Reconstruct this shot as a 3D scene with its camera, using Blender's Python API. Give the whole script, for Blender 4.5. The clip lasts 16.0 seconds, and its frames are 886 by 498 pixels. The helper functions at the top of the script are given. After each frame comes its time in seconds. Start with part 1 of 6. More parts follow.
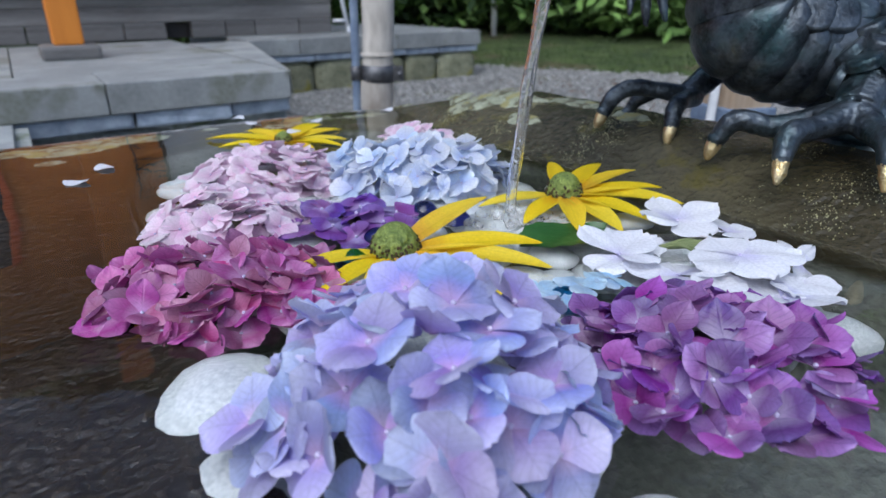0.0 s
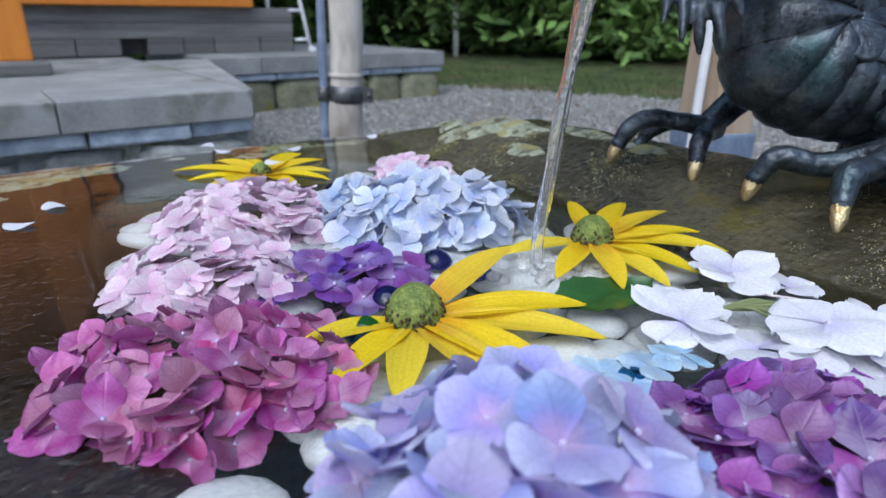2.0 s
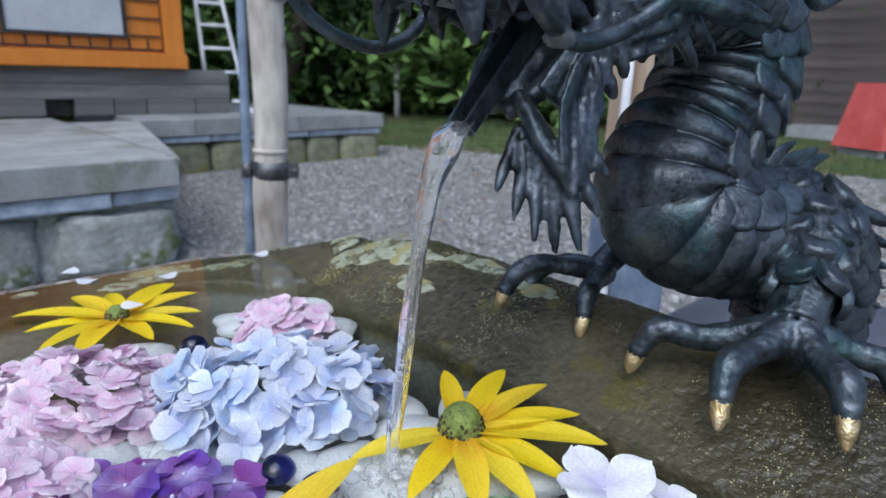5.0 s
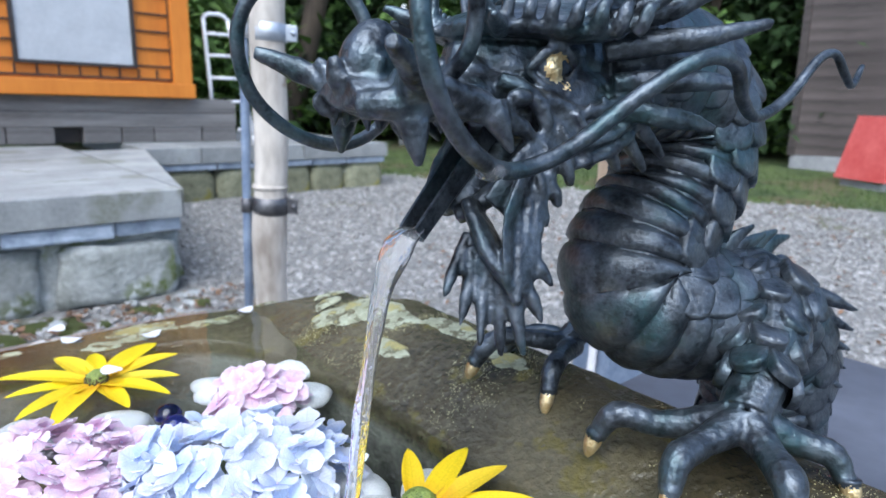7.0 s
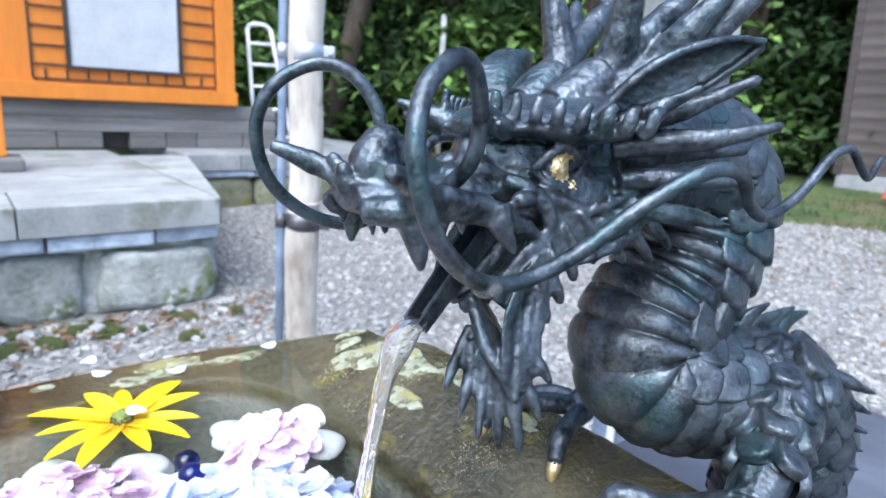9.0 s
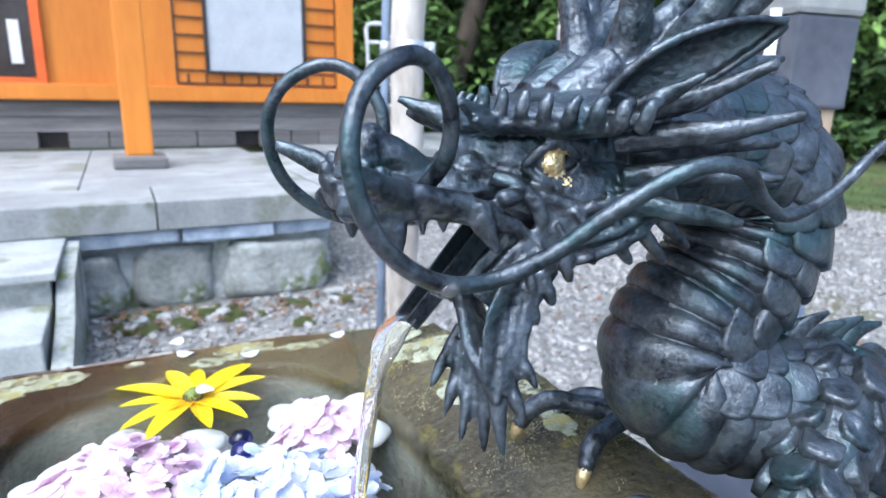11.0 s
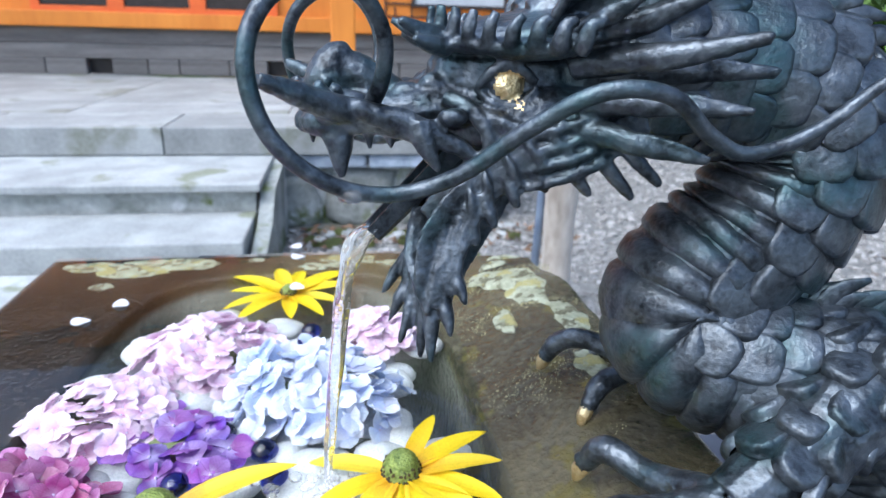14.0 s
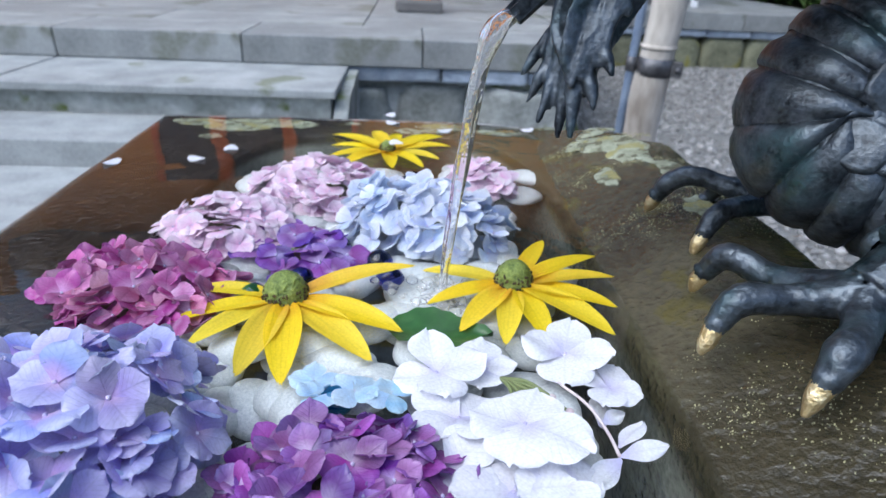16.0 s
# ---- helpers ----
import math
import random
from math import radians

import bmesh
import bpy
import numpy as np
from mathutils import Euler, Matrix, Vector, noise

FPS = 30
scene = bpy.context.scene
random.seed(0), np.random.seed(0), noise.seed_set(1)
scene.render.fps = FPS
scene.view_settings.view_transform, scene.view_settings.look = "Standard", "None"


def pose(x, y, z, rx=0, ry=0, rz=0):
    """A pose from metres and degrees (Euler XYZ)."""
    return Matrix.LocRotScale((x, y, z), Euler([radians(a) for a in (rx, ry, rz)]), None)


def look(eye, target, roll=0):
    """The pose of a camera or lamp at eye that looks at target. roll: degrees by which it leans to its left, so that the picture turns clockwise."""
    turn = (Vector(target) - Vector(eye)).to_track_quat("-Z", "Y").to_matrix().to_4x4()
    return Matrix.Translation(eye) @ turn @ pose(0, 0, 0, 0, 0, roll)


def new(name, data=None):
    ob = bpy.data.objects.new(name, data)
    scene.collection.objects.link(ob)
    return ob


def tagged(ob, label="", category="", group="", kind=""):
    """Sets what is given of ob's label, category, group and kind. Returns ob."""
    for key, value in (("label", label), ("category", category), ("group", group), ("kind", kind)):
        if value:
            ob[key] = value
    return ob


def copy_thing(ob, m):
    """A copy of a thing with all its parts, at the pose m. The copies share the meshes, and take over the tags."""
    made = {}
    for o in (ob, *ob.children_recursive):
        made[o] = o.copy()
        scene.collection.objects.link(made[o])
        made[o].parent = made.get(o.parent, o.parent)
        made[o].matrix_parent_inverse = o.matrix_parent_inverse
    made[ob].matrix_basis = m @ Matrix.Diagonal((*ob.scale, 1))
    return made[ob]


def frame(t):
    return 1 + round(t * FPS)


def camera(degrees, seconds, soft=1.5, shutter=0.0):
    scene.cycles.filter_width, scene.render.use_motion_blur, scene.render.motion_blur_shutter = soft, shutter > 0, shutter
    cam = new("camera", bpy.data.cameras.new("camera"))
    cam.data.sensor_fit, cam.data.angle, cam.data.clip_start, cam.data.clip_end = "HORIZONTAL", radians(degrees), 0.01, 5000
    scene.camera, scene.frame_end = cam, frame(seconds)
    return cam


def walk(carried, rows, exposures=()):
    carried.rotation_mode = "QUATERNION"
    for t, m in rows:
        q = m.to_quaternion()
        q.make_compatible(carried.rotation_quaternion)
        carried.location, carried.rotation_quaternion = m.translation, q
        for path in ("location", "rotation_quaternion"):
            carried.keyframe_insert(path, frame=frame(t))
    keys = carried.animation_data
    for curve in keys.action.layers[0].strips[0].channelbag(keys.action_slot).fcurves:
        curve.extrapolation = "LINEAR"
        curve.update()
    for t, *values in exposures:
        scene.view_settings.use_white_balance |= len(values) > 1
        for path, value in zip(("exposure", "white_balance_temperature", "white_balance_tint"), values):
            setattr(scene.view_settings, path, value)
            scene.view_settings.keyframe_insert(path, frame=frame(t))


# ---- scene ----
cam = camera(71.3, 16.0)
PATH = [
    (0, (0.127, 0.206, 0.935), (0.059, 2.052, 0.167), -0.4),
    (0.5, (0.11, 0.217, 0.935), (0.053, 2.069, 0.181), -0.2),
    (1, (0.101, 0.232, 0.93), (0.046, 2.087, 0.185), -0.1),
    (1.5, (0.094, 0.249, 0.93), (0.084, 2.106, 0.188), -0.1),
    (2, (0.094, 0.265, 0.934), (0.15, 2.133, 0.222), 0.6),
    (2.5, (0.098, 0.278, 0.944), (0.22, 2.158, 0.273), 1.3),
    (3, (0.105, 0.29, 0.95), (0.263, 2.177, 0.305), 1.6),
    (3.5, (0.117, 0.301, 0.965), (0.319, 2.194, 0.352), 1.3),
    (4, (0.124, 0.311, 0.975), (0.339, 2.213, 0.395), 1.7),
    (4.5, (0.134, 0.32, 0.986), (0.362, 2.226, 0.424), 1.9),
    (5, (0.148, 0.325, 0.992), (0.378, 2.235, 0.444), 1.5),
    (7.5, (0.172, 0.32, 1.046), (0.386, 2.256, 0.589), 2.0),
    (8, (0.17, 0.321, 1.058), (0.432, 2.253, 0.61), 1.5),
    (8.5, (0.169, 0.323, 1.053), (0.385, 2.262, 0.613), 2.2),
    (9, (0.184, 0.322, 1.072), (0.29, 2.267, 0.618), 3.0),
    (11.5, (0.255, 0.331, 1.076), (-0.131, 2.225, 0.563), 1.1),
    (12, (0.268, 0.338, 1.073), (-0.257, 2.182, 0.504), 1.4),
    (12.5, (0.289, 0.346, 1.077), (-0.353, 2.139, 0.465), 1.6),
    (13, (0.324, 0.352, 1.083), (-0.363, 2.124, 0.462), 1.3),
    (13.5, (0.347, 0.351, 1.088), (-0.405, 2.089, 0.445), 0.8),
    (14, (0.357, 0.344, 1.072), (-0.476, 2.027, 0.385), 1.6),
    (14.5, (0.365, 0.338, 1.063), (-0.516, 1.976, 0.327), 1.7),
    (15, (0.362, 0.319, 1.045), (-0.574, 1.905, 0.264), 1.5),
    (15.5, (0.35, 0.302, 1.022), (-0.609, 1.837, 0.171), 2.3),
    (16, (0.343, 0.295, 1.001), (-0.606, 1.816, 0.115), 2.6),
]
EXPOSURES = [(t, e, 5550, 7) for t, e in ((0.0, 0.0), (2.0, 0.12), (5.0, 0.16), (7.5, 1.1), (9.0, 1.35), (12.0, 1.22), (14.0, 1.02), (15.0, 0.75), (16.0, 0.4))]
walk(cam, [(t, look(eye, target, roll)) for t, eye, target, roll in PATH], EXPOSURES)
cam.data.dof.use_dof = True
cam.data.dof.focus_distance = 0.30
cam.data.dof.aperture_fstop = 14.0

# ---- light: overcast sky, soft high sun ----
world = bpy.data.worlds.new("sky")
scene.world = world
world.use_nodes = True
wn = world.node_tree
sky = wn.nodes.new("ShaderNodeTexSky")
sky.sky_type = "NISHITA"
sky.sun_disc = False
sky.sun_elevation = radians(52)
sky.sun_rotation = radians(200)
sky.air_density = 1.0
sky.dust_density = 4.0
wn.links.new(sky.outputs[0], wn.nodes["Background"].inputs[0])
wn.nodes["Background"].inputs[1].default_value = 0.15
sun = new("sun", bpy.data.lights.new("sun", "SUN"))
sun.data.energy, sun.data.angle, sun.data.color = 1.5, radians(55), (1.0, 0.98, 0.96)
sun.matrix_world = look((-0.6, -0.9, 5.0), (0.1, 0.6, 0.8))

# ---- materials ----
def links(m):
    return m.node_tree.nodes, m.node_tree.links


def surface(name, dark, light, scale=20.0, rough=0.6, bump=0.3, fine=6.0, metal=0.0, accent=None, accent_scale=3.0, accent_at=0.6, island=0.0, stretch=(1, 1, 1), spec=0.5, bump_dist=0.004, rand=0.0, accent2=None, accent2_scale=10.0, accent2_at=0.6, soft=0.05, zones=()):
    """Two-scale noise colour with fine relief; accent: stain colour in patches; island: random shade of each piece."""
    m = bpy.data.materials.new(name)
    m.use_nodes = True
    nd, lk = links(m)
    b = nd["Principled BSDF"]
    b.inputs["Roughness"].default_value = rough
    b.inputs["Metallic"].default_value = metal
    b.inputs["Specular IOR Level"].default_value = spec
    tc = nd.new("ShaderNodeTexCoord")
    mp = nd.new("ShaderNodeMapping")
    mp.inputs["Scale"].default_value = stretch
    lk.new(tc.outputs["Object"], mp.inputs[0])
    n1 = nd.new("ShaderNodeTexNoise")
    n1.inputs["Scale"].default_value, n1.inputs["Detail"].default_value = scale, 6
    n2 = nd.new("ShaderNodeTexNoise")
    n2.inputs["Scale"].default_value, n2.inputs["Detail"].default_value = scale * fine, 4
    lk.new(mp.outputs[0], n1.inputs["Vector"])
    lk.new(mp.outputs[0], n2.inputs["Vector"])
    add = nd.new("ShaderNodeMath")
    add.operation = "MULTIPLY_ADD"
    lk.new(n2.outputs["Fac"], add.inputs[0])
    add.inputs[1].default_value = 0.45
    lk.new(n1.outputs["Fac"], add.inputs[2])
    ramp = nd.new("ShaderNodeValToRGB")
    ramp.color_ramp.elements[0].position, ramp.color_ramp.elements[1].position = 0.48, 0.95
    ramp.color_ramp.elements[0].color, ramp.color_ramp.elements[1].color = (*dark, 1), (*light, 1)
    lk.new(add.outputs[0], ramp.inputs[0])
    out = ramp.outputs[0]
    for col, scl, pos in ((accent, accent_scale, accent_at), (accent2, accent2_scale, accent2_at)):
        if not col:
            continue
        n3 = nd.new("ShaderNodeTexNoise")
        n3.inputs["Scale"].default_value, n3.inputs["Detail"].default_value = scl, 5
        lk.new(tc.outputs["Object"], n3.inputs["Vector"])
        r3 = nd.new("ShaderNodeValToRGB")
        r3.color_ramp.elements[0].position, r3.color_ramp.elements[1].position = pos, pos + soft
        lk.new(n3.outputs["Fac"], r3.inputs[0])
        mt = nd.new("ShaderNodeMath")
        mt.operation = "MULTIPLY"
        lk.new(r3.outputs[0], mt.inputs[0])
        lk.new(n2.outputs["Fac"], mt.inputs[1])
        sc = nd.new("ShaderNodeMath")
        sc.operation, sc.use_clamp = "MULTIPLY", True
        lk.new(mt.outputs[0], sc.inputs[0])
        sc.inputs[1].default_value = 1.7
        mx = nd.new("ShaderNodeMixRGB")
        lk.new(sc.outputs[0], mx.inputs[0])
        lk.new(out, mx.inputs[1])
        mx.inputs[2].default_value = (*col, 1)
        out = mx.outputs[0]
    # zones: another colour past a wavering line across one axis
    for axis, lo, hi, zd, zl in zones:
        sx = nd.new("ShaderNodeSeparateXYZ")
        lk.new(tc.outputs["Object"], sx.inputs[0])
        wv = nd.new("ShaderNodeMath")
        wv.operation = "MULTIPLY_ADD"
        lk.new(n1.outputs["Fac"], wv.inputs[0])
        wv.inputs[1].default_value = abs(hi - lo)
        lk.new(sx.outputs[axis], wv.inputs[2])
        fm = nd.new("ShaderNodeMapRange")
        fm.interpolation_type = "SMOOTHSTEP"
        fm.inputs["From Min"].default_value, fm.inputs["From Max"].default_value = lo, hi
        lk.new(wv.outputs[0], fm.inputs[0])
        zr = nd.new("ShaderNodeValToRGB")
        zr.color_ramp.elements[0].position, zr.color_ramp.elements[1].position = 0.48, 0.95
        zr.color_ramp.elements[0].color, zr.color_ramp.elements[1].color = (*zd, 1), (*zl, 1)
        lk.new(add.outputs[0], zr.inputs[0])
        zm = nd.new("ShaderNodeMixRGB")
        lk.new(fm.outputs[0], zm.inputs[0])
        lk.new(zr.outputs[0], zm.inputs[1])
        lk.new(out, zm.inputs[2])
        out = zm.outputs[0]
    if island or rand:
        hs = nd.new("ShaderNodeHueSaturation")
        rm = nd.new("ShaderNodeMapRange")
        k = island or rand
        rm.inputs["To Min"].default_value, rm.inputs["To Max"].default_value = 1 - k, 1 + k
        if island:
            g = nd.new("ShaderNodeNewGeometry")
            lk.new(g.outputs["Random Per Island"], rm.inputs[0])
        else:
            g = nd.new("ShaderNodeObjectInfo")
            lk.new(g.outputs["Random"], rm.inputs[0])
        lk.new(rm.outputs[0], hs.inputs["Value"])
        lk.new(out, hs.inputs["Color"])
        out = hs.outputs[0]
    lk.new(out, b.inputs["Base Color"])
    bp = nd.new("ShaderNodeBump")
    bp.inputs["Strength"].default_value, bp.inputs["Distance"].default_value = bump, bump_dist
    lk.new(add.outputs[0], bp.inputs["Height"])
    lk.new(bp.outputs[0], b.inputs["Normal"])
    return m


def petal(name, heart, edge, tip, hue=0.03, glow=0.30, vein=0.25, rough=0.5, pale=0.78, shade=0.20, grooved=False):
    """Petal colour: heart to edge along the petal, fine veins, a shade of its own for each floret, light passing through."""
    m = bpy.data.materials.new(name)
    m.use_nodes = True
    nd, lk = links(m)
    b = nd["Principled BSDF"]
    b.inputs["Roughness"].default_value = rough
    uv = nd.new("ShaderNodeUVMap")
    sep = nd.new("ShaderNodeSeparateXYZ")
    lk.new(uv.outputs[0], sep.inputs[0])
    ramp = nd.new("ShaderNodeValToRGB")
    ramp.color_ramp.elements[0].color, ramp.color_ramp.elements[1].color = (*heart, 1), (*tip, 1)
    e = ramp.color_ramp.elements.new(0.4)
    e.color = (*edge, 1)
    no = nd.new("ShaderNodeTexNoise")
    no.inputs["Scale"].default_value, no.inputs["Detail"].default_value = 60, 4
    tc = nd.new("ShaderNodeTexCoord")
    lk.new(tc.outputs["Object"], no.inputs["Vector"])
    ob = nd.new("ShaderNodeObjectInfo")
    a1 = nd.new("ShaderNodeMath")
    a1.operation = "MULTIPLY_ADD"
    lk.new(no.outputs["Fac"], a1.inputs[0])
    a1.inputs[1].default_value = 0.7
    lk.new(sep.outputs[0], a1.inputs[2])
    a2 = nd.new("ShaderNodeMath")
    a2.operation = "SUBTRACT"
    lk.new(a1.outputs[0], a2.inputs[0])
    a2.inputs[1].default_value = 0.35
    a3 = nd.new("ShaderNodeMath")
    a3.operation = "MULTIPLY_ADD"
    lk.new(ob.outputs["Random"], a3.inputs[0])
    a3.inputs[1].default_value = 0.34
    lk.new(a2.outputs[0], a3.inputs[2])
    a4 = nd.new("ShaderNodeMath")
    a4.operation = "SUBTRACT"
    lk.new(a3.outputs[0], a4.inputs[0])
    a4.inputs[1].default_value = 0.14
    lk.new(a4.outputs[0], ramp.inputs[0])
    # veins: a midrib with side veins that slant outwards, or fine grooves along the petal

    def op(kind, a, b=None, c=None):
        q = nd.new("ShaderNodeMath")
        q.operation = kind
        for slot, val in enumerate((a, b, c)):
            if val is None:
                continue
            if isinstance(val, (int, float)):
                q.inputs[slot].default_value = val
            else:
                lk.new(val, q.inputs[slot])
        return q.outputs[0]

    across = op("ABSOLUTE", op("MULTIPLY_ADD", sep.outputs[1], 2.0, -1.0))
    wander = op("MULTIPLY", no.outputs["Fac"], 3.0)
    if grooved:
        phase = op("MULTIPLY_ADD", across, 22.0, op("MULTIPLY", wander, 0.4))
    else:
        phase = op("ADD", op("MULTIPLY_ADD", sep.outputs[0], 46.0, wander), op("MULTIPLY", across, -17.0))
    wave = op("SINE", phase)
    side = nd.new("ShaderNodeMapRange")
    side.interpolation_type = "SMOOTHSTEP"
    side.inputs["From Min"].default_value, side.inputs["From Max"].default_value = 0.45, 1.0
    lk.new(wave, side.inputs[0])
    rib = nd.new("ShaderNodeMapRange")
    rib.interpolation_type = "SMOOTHSTEP"
    rib.inputs["From Min"].default_value, rib.inputs["From Max"].default_value = 0.09, 0.01
    lk.new(across, rib.inputs[0])
    veins = op("MAXIMUM", op("MULTIPLY", side.outputs[0], 0.7), rib.outputs[0])
    hs = nd.new("ShaderNodeHueSaturation")
    rr = nd.new("ShaderNodeMapRange")
    rr.inputs["To Min"].default_value, rr.inputs["To Max"].default_value = 0.5 - hue, 0.5 + hue
    lk.new(ob.outputs["Random"], rr.inputs[0])
    lk.new(rr.outputs[0], hs.inputs["Hue"])
    vv = nd.new("ShaderNodeMapRange")
    vv.inputs["To Min"].default_value, vv.inputs["To Max"].default_value = 1.0, 1 - vein * 0.30
    lk.new(veins, vv.inputs[0])
    q1 = nd.new("ShaderNodeMath")
    q1.operation = "MULTIPLY"
    lk.new(ob.outputs["Random"], q1.inputs[0])
    q1.inputs[1].default_value = 17.3
    q2 = nd.new("ShaderNodeMath")
    q2.operation = "FRACT"
    lk.new(q1.outputs[0], q2.inputs[0])
    q3 = nd.new("ShaderNodeMapRange")
    q3.inputs["To Min"].default_value, q3.inputs["To Max"].default_value = 1 - 1.0 * shade, 1 + 0.35 * shade
    lk.new(q2.outputs[0], q3.inputs[0])
    q4 = nd.new("ShaderNodeMath")
    q4.operation = "MULTIPLY"
    lk.new(vv.outputs[0], q4.inputs[0])
    lk.new(q3.outputs[0], q4.inputs[1])
    mot = nd.new("ShaderNodeTexNoise")
    mot.inputs["Scale"].default_value, mot.inputs["Detail"].default_value = 650, 5
    lk.new(tc.outputs["Object"], mot.inputs["Vector"])
    mm = nd.new("ShaderNodeMapRange")
    mm.inputs["From Min"].default_value, mm.inputs["From Max"].default_value = 0.3, 0.7
    mm.inputs["To Min"].default_value, mm.inputs["To Max"].default_value = 0.90, 1.07
    lk.new(mot.outputs["Fac"], mm.inputs[0])
    lk.new(op("MULTIPLY", q4.outputs[0], mm.outputs[0]), hs.inputs["Value"])
    lk.new(ramp.outputs[0], hs.inputs["Color"])
    lk.new(hs.outputs[0], b.inputs["Base Color"])
    # each petal a little paler or deeper
    wn1 = nd.new("ShaderNodeTexWhiteNoise")
    wn1.noise_dimensions = "1D"
    lk.new(ob.outputs["Random"], wn1.inputs["W"])
    sm = nd.new("ShaderNodeMapRange")
    sm.inputs["To Min"].default_value, sm.inputs["To Max"].default_value = pale, 1.05
    lk.new(wn1.outputs["Value"], sm.inputs[0])
    lk.new(sm.outputs[0], hs.inputs["Saturation"])
    bp = nd.new("ShaderNodeBump")
    bp.inputs["Strength"].default_value, bp.inputs["Distance"].default_value = vein * 0.8, -0.0006
    lk.new(op("MULTIPLY_ADD", mot.outputs["Fac"], -0.9, veins), bp.inputs["Height"])
    lk.new(bp.outputs[0], b.inputs["Normal"])
    tr = nd.new("ShaderNodeBsdfTranslucent")
    lk.new(hs.outputs[0], tr.inputs["Color"])
    mix = nd.new("ShaderNodeMixShader")
    mix.inputs[0].default_value = glow
    lk.new(b.outputs[0], mix.inputs[1])
    lk.new(tr.outputs[0], mix.inputs[2])
    lk.new(mix.outputs[0], nd["Material Output"].inputs["Surface"])
    return m


def clear(name, ior=1.33, rough=0.0, ripple=0.0, scale=8.0, color=(1, 1, 1), through_light=1.0):
    m = bpy.data.materials.new(name)
    m.use_nodes = True
    nd, lk = links(m)
    b = nd["Principled BSDF"]
    b.inputs["Base Color"].default_value = (*color, 1)
    b.inputs["Transmission Weight"].default_value = through_light
    b.inputs["IOR"].default_value = ior
    b.inputs["Roughness"].default_value = rough
    if ripple:
        tc = nd.new("ShaderNodeTexCoord")
        no = nd.new("ShaderNodeTexNoise")
        no.inputs["Scale"].default_value, no.inputs["Detail"].default_value = scale, 2
        lk.new(tc.outputs["Object"], no.inputs["Vector"])
        bp = nd.new("ShaderNodeBump")
        bp.inputs["Strength"].default_value, bp.inputs["Distance"].default_value = ripple, 0.01
        lk.new(no.outputs["Fac"], bp.inputs["Height"])
        lk.new(bp.outputs[0], b.inputs["Normal"])
    return m


# first zone paints the far rim's sky sheen: near end darker, far end paler
# then left rim darker brown; pale pool stone lightened further for reflected sky
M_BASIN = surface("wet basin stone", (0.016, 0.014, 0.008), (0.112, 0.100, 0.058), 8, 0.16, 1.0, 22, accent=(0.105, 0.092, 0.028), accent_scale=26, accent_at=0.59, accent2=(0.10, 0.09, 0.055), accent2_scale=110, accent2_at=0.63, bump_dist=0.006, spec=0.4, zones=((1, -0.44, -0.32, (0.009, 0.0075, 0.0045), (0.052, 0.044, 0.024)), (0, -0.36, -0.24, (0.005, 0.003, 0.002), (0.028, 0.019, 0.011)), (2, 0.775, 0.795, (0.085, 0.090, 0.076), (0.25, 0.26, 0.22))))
M_LICHEN = surface("pale crusted lichen", (0.17, 0.18, 0.11), (0.40, 0.42, 0.31), 55, 0.75, 0.9, 5, accent=(0.070, 0.062, 0.028), accent_scale=90, accent_at=0.49, accent2=(0.29, 0.265, 0.10), accent2_scale=45, accent2_at=0.56)
M_GRIT = surface("pale lichen grains", (0.11, 0.105, 0.045), (0.34, 0.32, 0.17), 60, 0.7, 0.3, 5, island=0.5)
M_MOSS = surface("yellow-green moss", (0.05, 0.07, 0.012), (0.16, 0.19, 0.045), 60, 0.95, 0.9, 5, bump_dist=0.02)
M_LITTER = surface("brown leaf litter", (0.07, 0.04, 0.022), (0.22, 0.13, 0.075), 20, 0.8, 0.2, 5, island=0.4)
M_GRAVEL = surface("gravel bed", (0.10, 0.10, 0.095), (0.27, 0.27, 0.26), 30, 0.9, 0.8, 5, accent=(0.12, 0.12, 0.07), accent_scale=0.9, accent_at=0.60, bump_dist=0.02)
M_PEBBLE = surface("gravel stones", (0.19, 0.185, 0.178), (0.37, 0.365, 0.355), 40, 0.85, 0.4, 4, island=0.32)
M_LAWN = surface("mossy lawn", (0.022, 0.040, 0.010), (0.085, 0.115, 0.03), 3, 0.95, 0.8, 12, accent=(0.10, 0.08, 0.04), accent_scale=0.8, accent_at=0.56, bump_dist=0.03)
M_BLADE = surface("grass blades", (0.03, 0.06, 0.014), (0.09, 0.13, 0.035), 3, 0.7, 0.0, 5, island=0.4)
M_SLAB = surface("pale stone slab", (0.18, 0.19, 0.19), (0.33, 0.345, 0.345), 4, 0.8, 0.25, 14, rand=0.1, accent=(0.17, 0.18, 0.15), accent_scale=2.5, accent_at=0.6)
M_STEP = surface("pale granite step", (0.23, 0.245, 0.245), (0.42, 0.44, 0.44), 6, 0.8, 0.4, 14, accent=(0.18, 0.20, 0.13), accent_scale=3.5, accent_at=0.62, rand=0.06)
M_ROUGH = surface("mossy wall stone", (0.15, 0.165, 0.15), (0.44, 0.46, 0.45), 6, 0.9, 0.9, 7, accent=(0.10, 0.13, 0.025), accent_scale=4, accent_at=0.58, accent2=(0.55, 0.57, 0.57), accent2_scale=5, accent2_at=0.62, rand=0.2, bump_dist=0.02)
M_MOSSY = surface("yellow-mossed facing stone", (0.11, 0.115, 0.07), (0.33, 0.33, 0.22), 6, 0.9, 0.9, 7, accent=(0.22, 0.20, 0.03), accent_scale=3, accent_at=0.52, accent2=(0.40, 0.42, 0.40), accent2_scale=5, accent2_at=0.64, rand=0.2, bump_dist=0.02)
